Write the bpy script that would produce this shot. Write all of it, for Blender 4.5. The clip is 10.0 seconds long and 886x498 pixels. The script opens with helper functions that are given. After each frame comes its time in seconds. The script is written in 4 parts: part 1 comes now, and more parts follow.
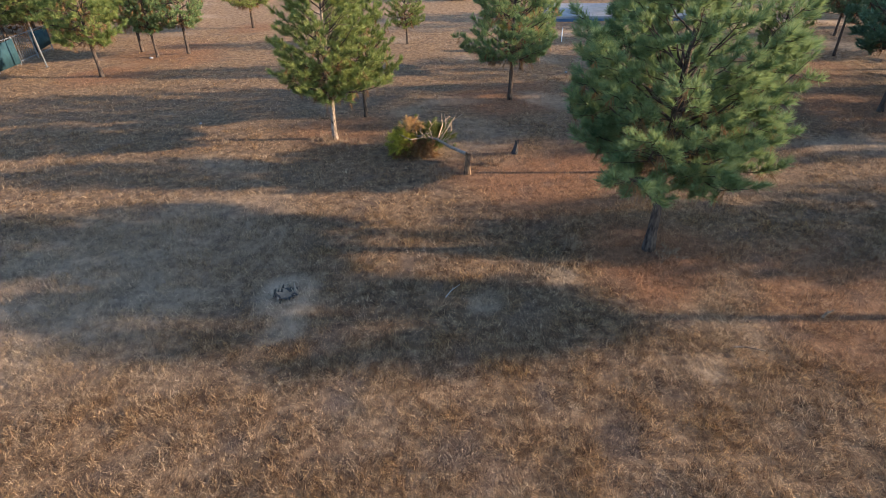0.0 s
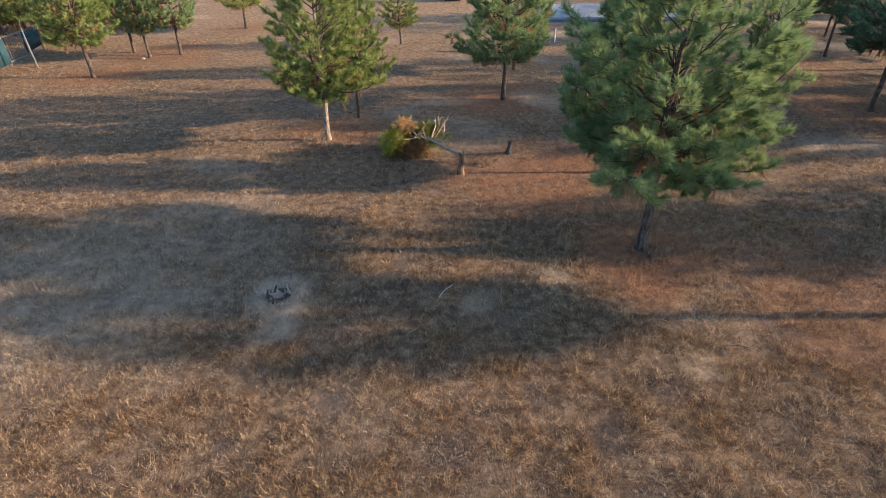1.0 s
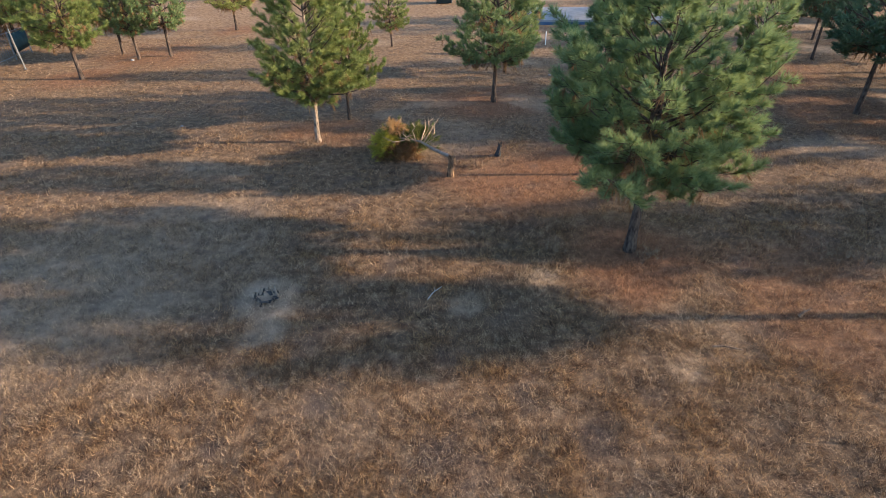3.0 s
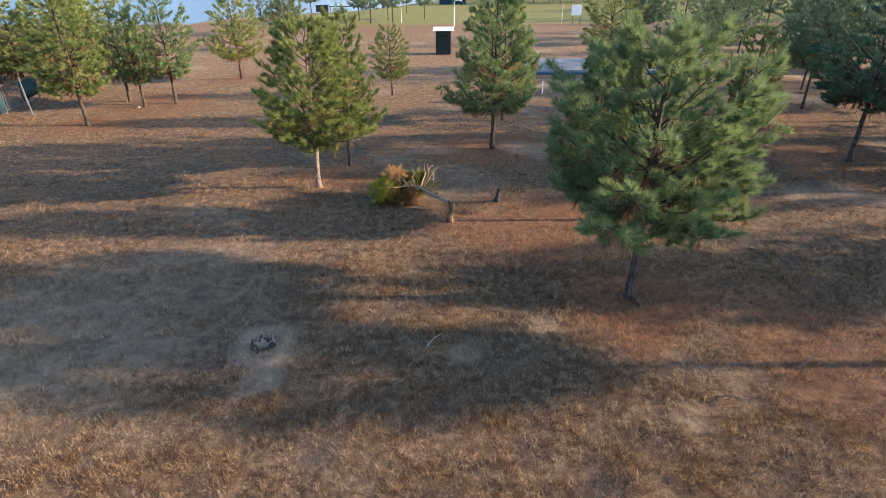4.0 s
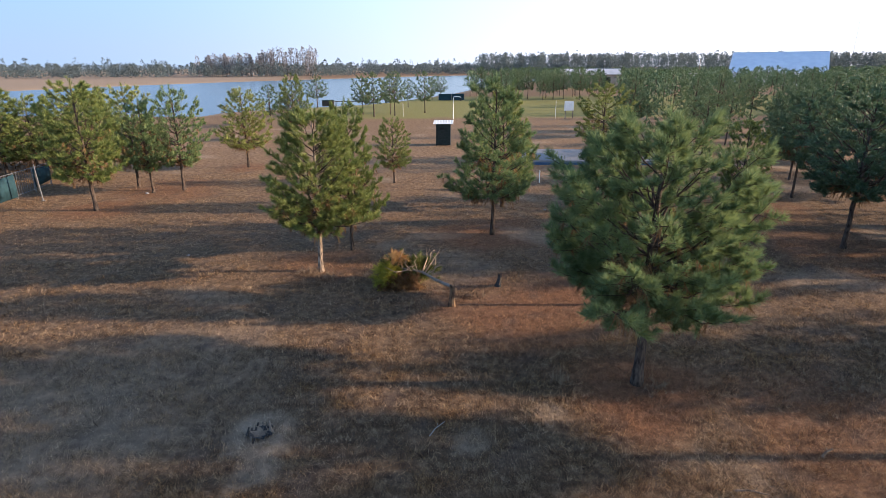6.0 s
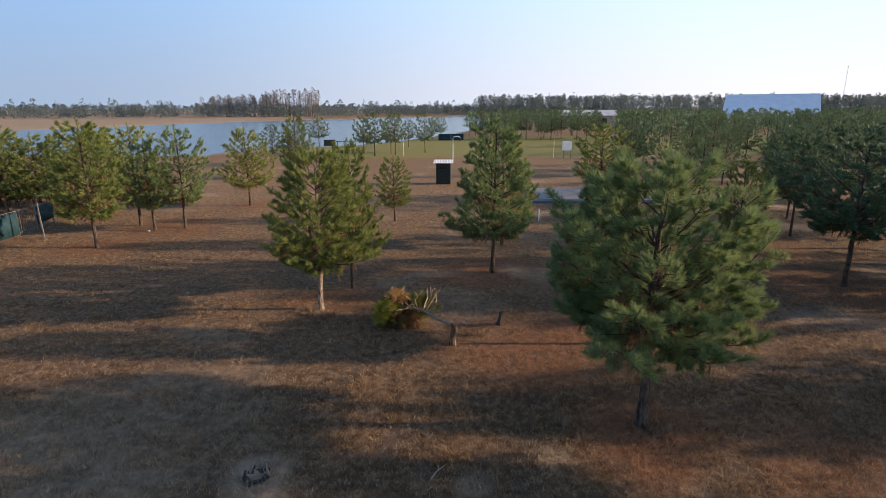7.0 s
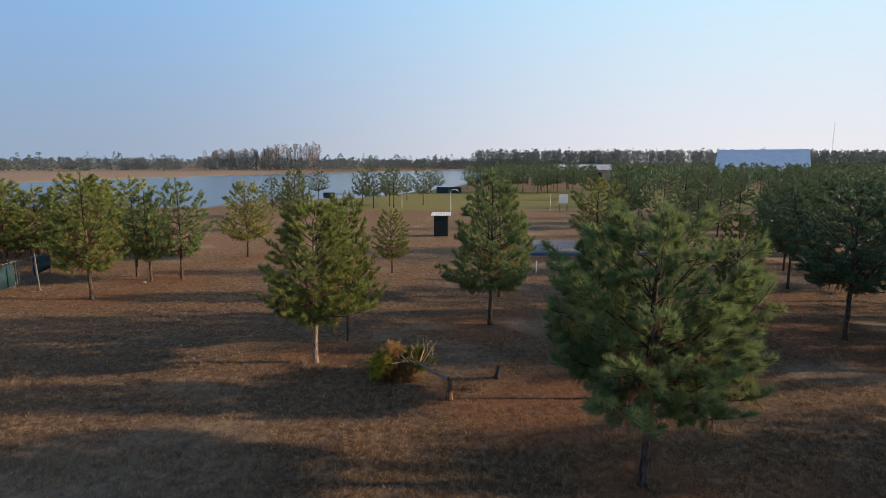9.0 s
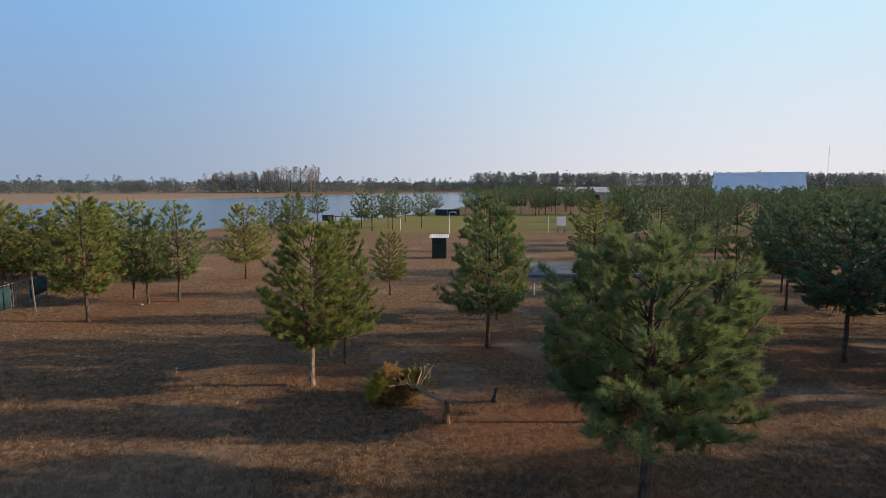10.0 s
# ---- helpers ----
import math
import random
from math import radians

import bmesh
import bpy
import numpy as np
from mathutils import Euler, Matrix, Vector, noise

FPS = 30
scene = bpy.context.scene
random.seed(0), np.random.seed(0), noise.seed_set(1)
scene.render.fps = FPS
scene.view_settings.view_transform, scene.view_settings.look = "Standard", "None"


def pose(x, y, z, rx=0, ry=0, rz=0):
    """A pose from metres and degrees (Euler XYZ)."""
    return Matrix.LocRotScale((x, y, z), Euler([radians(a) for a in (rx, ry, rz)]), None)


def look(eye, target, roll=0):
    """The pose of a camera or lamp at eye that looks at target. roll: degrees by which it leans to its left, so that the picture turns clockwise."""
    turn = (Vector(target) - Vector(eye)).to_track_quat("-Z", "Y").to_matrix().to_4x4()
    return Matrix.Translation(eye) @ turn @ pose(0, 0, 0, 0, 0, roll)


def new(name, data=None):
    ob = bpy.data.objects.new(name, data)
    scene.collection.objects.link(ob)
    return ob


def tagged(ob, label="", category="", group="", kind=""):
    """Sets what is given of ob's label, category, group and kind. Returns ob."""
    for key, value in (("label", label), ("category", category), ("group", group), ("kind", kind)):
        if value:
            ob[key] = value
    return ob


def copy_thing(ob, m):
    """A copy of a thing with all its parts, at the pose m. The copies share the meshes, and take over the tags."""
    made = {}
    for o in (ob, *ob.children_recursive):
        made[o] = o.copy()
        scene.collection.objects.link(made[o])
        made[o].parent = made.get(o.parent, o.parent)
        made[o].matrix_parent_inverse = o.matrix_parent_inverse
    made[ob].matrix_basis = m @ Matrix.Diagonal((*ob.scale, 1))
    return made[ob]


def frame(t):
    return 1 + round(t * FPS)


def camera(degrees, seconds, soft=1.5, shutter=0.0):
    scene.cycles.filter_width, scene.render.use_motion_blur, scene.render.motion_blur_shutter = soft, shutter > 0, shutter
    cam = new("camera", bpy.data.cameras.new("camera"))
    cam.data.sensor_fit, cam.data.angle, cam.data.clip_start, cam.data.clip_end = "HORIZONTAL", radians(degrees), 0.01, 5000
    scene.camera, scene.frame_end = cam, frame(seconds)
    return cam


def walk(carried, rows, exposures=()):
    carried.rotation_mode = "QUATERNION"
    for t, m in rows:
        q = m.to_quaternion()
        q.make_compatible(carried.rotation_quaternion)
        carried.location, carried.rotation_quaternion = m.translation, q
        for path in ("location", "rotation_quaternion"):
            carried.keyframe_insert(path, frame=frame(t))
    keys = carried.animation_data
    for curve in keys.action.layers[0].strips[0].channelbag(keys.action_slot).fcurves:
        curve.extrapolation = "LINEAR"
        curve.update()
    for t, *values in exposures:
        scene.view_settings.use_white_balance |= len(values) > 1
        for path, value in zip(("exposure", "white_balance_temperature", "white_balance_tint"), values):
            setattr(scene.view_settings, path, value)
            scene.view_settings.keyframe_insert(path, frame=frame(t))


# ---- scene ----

# ---------------------------------------------------------------- camera
cam = camera(78.29, 10.0, soft=0.7)
EYE_HEIGHT = 7.0
# seconds, drift x, y, z, yaw, pitch, roll
PATH = [
    (0.0, 0.0, 0.0, 0.0, 0.0, -32.232, -1.312),
    (0.5, 0.006, 0.0, -0.013, -0.400, -32.211, -1.274),
    (1.0, 0.034, -0.008, -0.023, -0.648, -32.147, -1.163),
    (1.5, 0.060, -0.011, -0.032, -0.864, -32.128, -1.057),
    (2.0, 0.088, -0.014, -0.038, -1.075, -32.108, -0.985),
    (2.2, 0.098, -0.012, -0.038, -1.170, -32.100, -0.955),
    (3.3, 0.138, 0.004, -0.006, -1.580, -31.740, -0.790),
    (3.5, 0.138, 0.012, 0.005, -1.625, -30.894, -0.750),
    (4.0, 0.113, 0.045, 0.020, -1.741, -27.411, -0.600),
    (4.5, 0.092, 0.060, 0.022, -1.830, -24.631, -0.495),
    (5.0, 0.062, 0.047, 0.015, -1.935, -22.780, -0.400),
    (5.5, 0.025, 0.036, 0.005, -1.989, -20.719, -0.319),
    (5.7, 0.012, 0.030, 0.008, -2.010, -19.800, -0.295),
    (6.8, -0.050, 0.018, 0.026, -2.105, -15.330, -0.180),
    (7.0, -0.052, 0.018, 0.027, -2.123, -14.533, -0.157),
    (7.5, -0.036, 0.040, 0.018, -2.190, -12.926, -0.095),
    (8.0, -0.024, 0.055, 0.014, -2.250, -11.626, -0.030),
    (8.5, -0.024, 0.048, 0.024, -2.290, -10.373, -0.015),
    (9.0, -0.008, 0.034, 0.024, -2.336, -9.082, 0.0),
    (9.5, 0.028, 0.008, 0.028, -2.390, -7.829, 0.0),
    (10.0, 0.041, -0.009, 0.028, -2.470, -6.750, 0.0),
]
walk(cam, [(t, pose(x, y, EYE_HEIGHT + z, 90 + p, 0, w) @ pose(0, 0, 0, 0, 0, r)) for t, x, y, z, w, p, r in PATH],
     exposures=[(0.0, 1.78, 5900, 15), (3.3, 1.78, 5900, 15), (4.5, 1.80, 5800, 17), (5.5, 1.58, 5750, 18), (6.8, 0.93, 6200, 19), (7.5, 0.80, 6300, 19), (10.0, 0.50, 6400, 17)])

# ---------------------------------------------------------------- light
SUN_ELEVATION, SUN_AZIMUTH = radians(15.0), radians(92.0)   # azimuth from +y towards +x
HAZE_AWAY, HAZE_SUN = (1.36, 1.84, 2.34), (3.62, 3.72, 3.72)
CLEAR_AWAY, CLEAR_SUN = (1.00, 2.14, 3.55), (2.55, 3.95, 4.45)
world = bpy.data.worlds.new("sky")
world.use_nodes = True
scene.world = world
wn = world.node_tree.nodes
sky = wn.new("ShaderNodeTexSky")
sky.sky_type, sky.sun_disc = "NISHITA", False
sky.sun_elevation, sky.sun_rotation = SUN_ELEVATION, SUN_AZIMUTH
sky.air_density, sky.dust_density, sky.ozone_density = 0.55, 1.7, 1.8
wl = world.node_tree.links


def sky_mix(a, b, fac):
    m = wn.new("ShaderNodeMix")
    m.data_type, m.clamp_factor = "RGBA", False
    for key, v in ((0, fac), (6, a), (7, b)):
        if isinstance(v, tuple):
            m.inputs[key].default_value = (*v, 1)
        else:
            wl.new(v, m.inputs[key])
    return m.outputs[2]


def sky_range(v, lo, hi, a=0.0, b=1.0, kind="LINEAR"):
    r = wn.new("ShaderNodeMapRange")
    r.interpolation_type = kind
    for key, w in ((1, lo), (2, hi), (3, a), (4, b)):
        r.inputs[key].default_value = w
    wl.new(v, r.inputs[0])
    return r.outputs[0]


# hazy winter sky: lavender haze low down, paler towards the sun's side, clear blue above
sky_way = wn.new("ShaderNodeTexCoord")
axes = wn.new("ShaderNodeSeparateXYZ")
wl.new(sky_way.outputs["Generated"], axes.inputs[0])
sunward = sky_range(axes.outputs[0], -0.65, 0.65, kind="SMOOTHSTEP")
haze = sky_mix(HAZE_AWAY, HAZE_SUN, sunward)
clear = sky_mix(CLEAR_AWAY, CLEAR_SUN, sunward)
low_sky = sky_mix(haze, clear, sky_range(axes.outputs[2], 0.03, 0.30))
wl.new(sky_mix(low_sky, sky.outputs[0], sky_range(axes.outputs[2], 0.28, 0.75, kind="SMOOTHSTEP")), wn["Background"].inputs[0])
wn["Background"].inputs[1].default_value = 0.15
sun = new("sun", bpy.data.lights.new("sun", "SUN"))
sun.data.energy, sun.data.angle, sun.data.color = 5.0, radians(1.2), (1.0, 0.75, 0.48)
sun_way = Vector((math.sin(SUN_AZIMUTH) * math.cos(SUN_ELEVATION), math.cos(SUN_AZIMUTH) * math.cos(SUN_ELEVATION), math.sin(SUN_ELEVATION)))
sun.matrix_world = look(sun_way * 100, (0, 0, 0))


# ---------------------------------------------------------------- materials
def material(name, rough=0.9, metal=0.0, specular=0.2):
    m = bpy.data.materials.new(name)
    m.use_nodes = True
    b = m.node_tree.nodes["Principled BSDF"]
    b.inputs["Roughness"].default_value = rough
    b.inputs["Metallic"].default_value = metal
    b.inputs["Specular IOR Level"].default_value = specular
    return m, m.node_tree.nodes, m.node_tree.links, b


def noise_of(n, l, scale, detail=4.0, stretch=(1, 1, 1), coord="Object", rough=0.55):
    c = n.new("ShaderNodeTexCoord")
    mp = n.new("ShaderNodeMapping")
    mp.inputs["Scale"].default_value = stretch
    t = n.new("ShaderNodeTexNoise")
    t.inputs["Scale"].default_value, t.inputs["Detail"].default_value = scale, detail
    t.inputs["Roughness"].default_value = rough
    l.new(c.outputs[coord], mp.inputs[0])
    l.new(mp.outputs[0], t.inputs["Vector"])
    return t.outputs["Fac"]


def ramp(n, l, fac, stops):
    r = n.new("ShaderNodeValToRGB")
    e = r.color_ramp.elements
    while len(e) < len(stops):
        e.new(0.5)
    for k, (at, col) in zip(e, stops):
        k.position, k.color = at, (*col, 1)
    l.new(fac, r.inputs[0])
    return r.outputs[0]


def mixed(n, l, a, b, fac, mode="MIX"):
    m = n.new("ShaderNodeMix")
    m.data_type, m.blend_type = "RGBA", mode
    for key, v in ((0, fac), (6, a), (7, b)):
        if isinstance(v, (float, int)):
            m.inputs[key].default_value = v
        elif isinstance(v, tuple):
            m.inputs[key].default_value = (*v, 1)
        else:
            l.new(v, m.inputs[key])
    return m.outputs[2]


def bumped(n, l, b, fac, strength, distance):
    k = n.new("ShaderNodeBump")
    k.inputs["Strength"].default_value, k.inputs["Distance"].default_value = strength, distance
    l.new(fac, k.inputs["Height"])
    l.new(k.outputs[0], b.inputs["Normal"])


def simple(name, dark, light, scale=8.0, rough=0.85, metal=0.0, specular=0.2, stretch=(1, 1, 1), bump=0.3, distance=0.01):
    m, n, l, b = material(name, rough, metal, specular)
    f = noise_of(n, l, scale, 5.0, stretch)
    l.new(ramp(n, l, f, [(0.3, dark), (0.7, light)]), b.inputs["Base Color"])
    if bump:
        bumped(n, l, b, f, bump, distance)
    return m


def cover_split(n, l):
    a = n.new("ShaderNodeAttribute")
    a.attribute_name = "cover"
    s = n.new("ShaderNodeSeparateColor")
    l.new(a.outputs["Color"], s.inputs[0])
    return [s.outputs[0], s.outputs[1], s.outputs[2], a.outputs["Alpha"]]


def ground_material():
    m, n, l, b = material("dry_grass_ground", 0.95, 0, 0.1)
    litter, bare, lawn, dark_patch = cover_split(n, l)
    big = noise_of(n, l, 0.45, 5.0)
    mid = noise_of(n, l, 3.5, 6.0, rough=0.7)
    fine = noise_of(n, l, 16.0, 6.0, rough=0.8)
    fibre_a = noise_of(n, l, 40.0, 5.0, (1, 0.25, 1), rough=0.7)
    fibre_b = noise_of(n, l, 40.0, 5.0, (0.25, 1, 1), rough=0.7)
    fibre = mixed(n, l, fibre_a, fibre_b, 0.5, "OVERLAY")
    fine = mixed(n, l, fine, fibre, 0.6)
    straw = ramp(n, l, fine, [(0.38, (0.052, 0.035, 0.023)), (0.5, (0.165, 0.109, 0.063)), (0.61, (0.345, 0.234, 0.134))])
    thatch = ramp(n, l, mid, [(0.38, (0.060, 0.042, 0.029)), (0.60, (0.23, 0.156, 0.092))])
    col = mixed(n, l, straw, thatch, ramp(n, l, big, [(0.4, (0.35, 0.35, 0.35)), (0.62, (0.85, 0.85, 0.85))]))
    place = n.new("ShaderNodeTexCoord")
    axes_of = n.new("ShaderNodeSeparateXYZ")
    l.new(place.outputs["Object"], axes_of.inputs[0])
    away = n.new("ShaderNodeMapRange")
    away.inputs[1].default_value, away.inputs[2].default_value = 24.0, 44.0
    l.new(axes_of.outputs[1], away.inputs[0])
    # paler with distance: colour stands in for sun on upright blades not built there
    sunlit_far_straw = ramp(n, l, mid, [(0.35, (0.125, 0.080, 0.046)), (0.5, (0.225, 0.148, 0.084)), (0.66, (0.335, 0.228, 0.132))])
    col = mixed(n, l, col, sunlit_far_straw, away.outputs[0])
    rust = ramp(n, l, fine, [(0.3, (0.085, 0.040, 0.022)), (0.7, (0.30, 0.150, 0.078))])
    col = mixed(n, l, col, rust, litter)
    tussock = noise_of(n, l, 5.0, 4.0)
    col = mixed(n, l, mixed(n, l, col, (0.74, 0.70, 0.67), 1.0, "MULTIPLY"), col, ramp(n, l, tussock, [(0.40, (0, 0, 0)), (0.58, (1, 1, 1))]))
    soil = ramp(n, l, mid, [(0.3, (0.20, 0.150, 0.102)), (0.7, (0.44, 0.345, 0.240))])
    col = mixed(n, l, col, soil, bare)
    matted = ramp(n, l, fine, [(0.35, (0.040, 0.031, 0.026)), (0.65, (0.135, 0.100, 0.078))])
    col = mixed(n, l, col, matted, dark_patch)
    turf = ramp(n, l, mid, [(0.3, (0.13, 0.13, 0.042)), (0.7, (0.25, 0.225, 0.078))])
    col = mixed(n, l, col, turf, lawn)
    l.new(col, b.inputs["Base Color"])
    bumped(n, l, b, mixed(n, l, mid, fine, 0.5), 0.9, 0.06)
    return m


def straw_material():
    m, n, l, b = material("straw_blades", 0.8, 0, 0.25)
    litter, bare, lawn, dark_patch = cover_split(n, l)
    g = n.new("ShaderNodeNewGeometry")
    big = noise_of(n, l, 0.8, 4.0)
    each = ramp(n, l, g.outputs["Random Per Island"], [(0.0, (0.055, 0.036, 0.024)), (0.35, (0.18, 0.118, 0.068)), (0.7, (0.40, 0.275, 0.160)), (1.0, (0.58, 0.43, 0.27))])
    col = mixed(n, l, each, mixed(n, l, each, (0.95, 0.83, 0.61), 1.0, "MULTIPLY"), ramp(n, l, big, [(0.4, (0, 0, 0)), (0.65, (1, 1, 1))]))
    tussock = noise_of(n, l, 5.0, 4.0)
    col = mixed(n, l, mixed(n, l, col, (0.58, 0.53, 0.50), 1.0, "MULTIPLY"), col, ramp(n, l, tussock, [(0.40, (0, 0, 0)), (0.58, (1, 1, 1))]))
    rust = ramp(n, l, g.outputs["Random Per Island"], [(0.0, (0.09, 0.045, 0.025)), (1.0, (0.40, 0.22, 0.115))])
    col = mixed(n, l, col, rust, litter)
    grey = ramp(n, l, g.outputs["Random Per Island"], [(0.0, (0.14, 0.105, 0.070)), (1.0, (0.56, 0.44, 0.305))])
    col = mixed(n, l, col, grey, bare)
    matted = ramp(n, l, g.outputs["Random Per Island"], [(0.0, (0.035, 0.028, 0.024)), (0.7, (0.14, 0.10, 0.075)), (1.0, (0.40, 0.31, 0.22))])
    col = mixed(n, l, col, matted, dark_patch)
    green = ramp(n, l, g.outputs["Random Per Island"], [(0.0, (0.09, 0.115, 0.03)), (1.0, (0.22, 0.23, 0.075))])
    col = mixed(n, l, col, green, lawn)
    l.new(col, b.inputs["Base Color"])
    t = n.new("ShaderNodeBsdfTranslucent")
    l.new(col, t.inputs[0])
    mx = n.new("ShaderNodeMixShader")
    mx.inputs[0].default_value = 0.25
    l.new(b.outputs[0], mx.inputs[1])
    l.new(t.outputs[0], mx.inputs[2])
    l.new(mx.outputs[0], n["Material Output"].inputs[0])
    return m


def needle_material(name, stops, rough=0.55, shine=0.22, through_light=0.32):
    m, n, l, b = material(name, rough, 0, shine)
    g = n.new("ShaderNodeNewGeometry")
    o = n.new("ShaderNodeObjectInfo")
    clump = noise_of(n, l, 3.2, 4.0, rough=0.65)
    add = n.new("ShaderNodeMath")
    add.operation = "MULTIPLY_ADD"
    add.inputs[1].default_value = 0.30
    l.new(g.outputs["Random Per Island"], add.inputs[0])
    l.new(clump, add.inputs[2])
    shift = n.new("ShaderNodeMath")
    shift.operation = "MULTIPLY_ADD"
    shift.inputs[1].default_value = 0.30
    l.new(o.outputs["Random"], shift.inputs[0])
    l.new(add.outputs[0], shift.inputs[2])
    col = ramp(n, l, shift.outputs[0], stops)
    l.new(col, b.inputs["Base Color"])
    t = n.new("ShaderNodeBsdfTranslucent")
    l.new(col, t.inputs[0])
    mx = n.new("ShaderNodeMixShader")
    mx.inputs[0].default_value = through_light
    l.new(b.outputs[0], mx.inputs[1])
    l.new(t.outputs[0], mx.inputs[2])
    l.new(mx.outputs[0], n["Material Output"].inputs[0])
    return m


def bark_material(name, dark, light):
    m, n, l, b = material(name, 0.95, 0, 0.1)
    plates = noise_of(n, l, 14.0, 5.0, (1, 1, 0.28), rough=0.65)
    l.new(ramp(n, l, plates, [(0.38, dark), (0.62, light)]), b.inputs["Base Color"])
    bumped(n, l, b, plates, 0.9, 0.03)
    return m


def water_material():
    m, n, l, b = material("lake_water", 0.2, 0, 0.5)
    b.inputs["Base Color"].default_value = (0.02, 0.035, 0.045, 1)
    f = noise_of(n, l, 1.2, 4.0, (1, 0.45, 1))
    bumped(n, l, b, f, 0.7, 0.12)
    return m


GROUND = ground_material()
STRAW = straw_material()
NEEDLE = needle_material("pine_needles", [(0.3, (0.050, 0.094, 0.030)), (0.65, (0.135, 0.178, 0.050)), (1.0, (0.29, 0.31, 0.09))], 0.55, 0.2, 0.26)
NEEDLE_DEEP = needle_material("deep_green_needles", [(0.3, (0.043, 0.094, 0.048)), (0.65, (0.098, 0.162, 0.071)), (1.0, (0.24, 0.295, 0.115))], 0.6, 0.15)
NEEDLE_BROWN = needle_material("dead_needles", [(0.3, (0.10, 0.052, 0.022)), (0.9, (0.26, 0.145, 0.060))])
NEEDLE_CUT = needle_material("yellowed_needles", [(0.3, (0.065, 0.085, 0.012)), (0.65, (0.24, 0.235, 0.030)), (1.0, (0.50, 0.43, 0.06))])
# darker copy of the cut needles: shade at the brush's back put into colour
NEEDLE_CUT_SHADED = needle_material("shaded_cut_needles", [(0.3, (0.040, 0.058, 0.016)), (0.65, (0.095, 0.110, 0.030)), (1.0, (0.20, 0.19, 0.05))])
NEEDLE_TAN = needle_material("tan_dead_needles", [(0.3, (0.24, 0.13, 0.045)), (0.9, (0.44, 0.27, 0.11))])
BARK = bark_material("pine_bark", (0.030, 0.022, 0.018), (0.115, 0.085, 0.065))
BARK_PALE = bark_material("rubbed_pale_trunk", (0.05, 0.038, 0.030), (0.36, 0.28, 0.21))
STUMP_BARK = bark_material("torn_stump_wood", (0.045, 0.030, 0.020), (0.24, 0.155, 0.090))
DEADWOOD = bark_material("weathered_deadwood", (0.12, 0.082, 0.054), (0.33, 0.235, 0.150))
TWIG_GREY = simple("sun_bleached_twig", (0.28, 0.26, 0.24), (0.50, 0.47, 0.43), 20)
PALE_TWIG = simple("dry_pale_branchwood", (0.22, 0.155, 0.10), (0.46, 0.34, 0.23), 14)
CHAR = simple("charred_stump", (0.02, 0.019, 0.018), (0.09, 0.085, 0.08), 18)
WATER = water_material()
CONCRETE = simple("pale_concrete", (0.20, 0.20, 0.205), (0.28, 0.28, 0.28), 2.0)
SCREEN = simple("blue_green_windscreen", (0.010, 0.030, 0.040), (0.020, 0.055, 0.068), 2.5, 0.8)
GALVANISED = simple("galvanised_steel", (0.11, 0.115, 0.12), (0.19, 0.195, 0.20), 20, 0.6, 0.3, 0.4, bump=0)
BOX_DARK = simple("dark_green_painted_board", (0.018, 0.024, 0.020), (0.035, 0.042, 0.036), 6)
ROOF_PALE = simple("pale_corrugated_sheet", (0.62, 0.60, 0.54), (0.78, 0.76, 0.70), 3, 0.5, 0.0, 0.4, bump=0)
ROOF_STEEL = simple("blue_grey_steel_roof", (0.68, 0.71, 0.75), (0.80, 0.82, 0.84), 0.4, 0.7, 0.0, 0.3, bump=0)
ROOF_GREY = simple("weathered_metal_roof", (0.34, 0.36, 0.38), (0.46, 0.48, 0.50), 0.6, 0.7, 0.0, 0.2, bump=0)
WHITE = simple("white_paint", (0.72, 0.72, 0.70), (0.82, 0.82, 0.80), 4, 0.6, bump=0)
DARK = simple("dark_opening", (0.012, 0.012, 0.013), (0.03, 0.03, 0.03), 4, bump=0)
TAN_WALL = simple("tan_siding", (0.34, 0.27, 0.20), (0.46, 0.38, 0.30), 0.8, bump=0)
TIMBER = simple("grey_timber", (0.16, 0.13, 0.10), (0.30, 0.25, 0.20), 9, stretch=(1, 1, 0.2))
# the grove's shade and bluish distance are mixed into this darker green
NEEDLE_FAR = needle_material("shaded_grove_needles", [(0.3, (0.036, 0.078, 0.048)), (0.65, (0.084, 0.140, 0.074)), (1.0, (0.19, 0.245, 0.11))], 0.55, 0.2, 0.16)
# haze of distance put into the foliage colour: paler and bluer than near needles
HAZED_NEEDLE = needle_material("hazed_far_foliage", [(0.25, (0.100, 0.132, 0.136)), (0.6, (0.130, 0.165, 0.168)), (0.95, (0.175, 0.205, 0.204))], 0.95, 0.0, 0.5)
FAR_BARE = needle_material("leafless_far_crowns", [(0.25, (0.19, 0.19, 0.195)), (0.9, (0.30, 0.285, 0.275))], 0.95, 0.0, 0.5)


# ---------------------------------------------------------------- building helpers
def mesh_of(name, verts, faces, mat, smooth=False):
    """A mesh from arrays: verts (n, 3) and faces (m, 3 or 4)."""
    verts, faces = np.asarray(verts, float), np.asarray(faces, int)
    me = bpy.data.meshes.new(name)
    k = faces.shape[1]
    me.vertices.add(len(verts))
    me.vertices.foreach_set("co", verts.ravel())
    me.loops.add(faces.size)
    me.loops.foreach_set("vertex_index", faces.ravel())
    me.polygons.add(len(faces))
    me.polygons.foreach_set("loop_start", np.arange(len(faces)) * k)
    me.polygons.foreach_set("use_smooth", np.full(len(faces), smooth))
    me.materials.append(mat)
    me.update(calc_edges=True)
    return me


def child(name, me, parent, label="", m=None):
    ob = new(name, me)
    ob.parent = parent
    if m is not None:
        ob.matrix_basis = m
    return tagged(ob, label) if label else ob


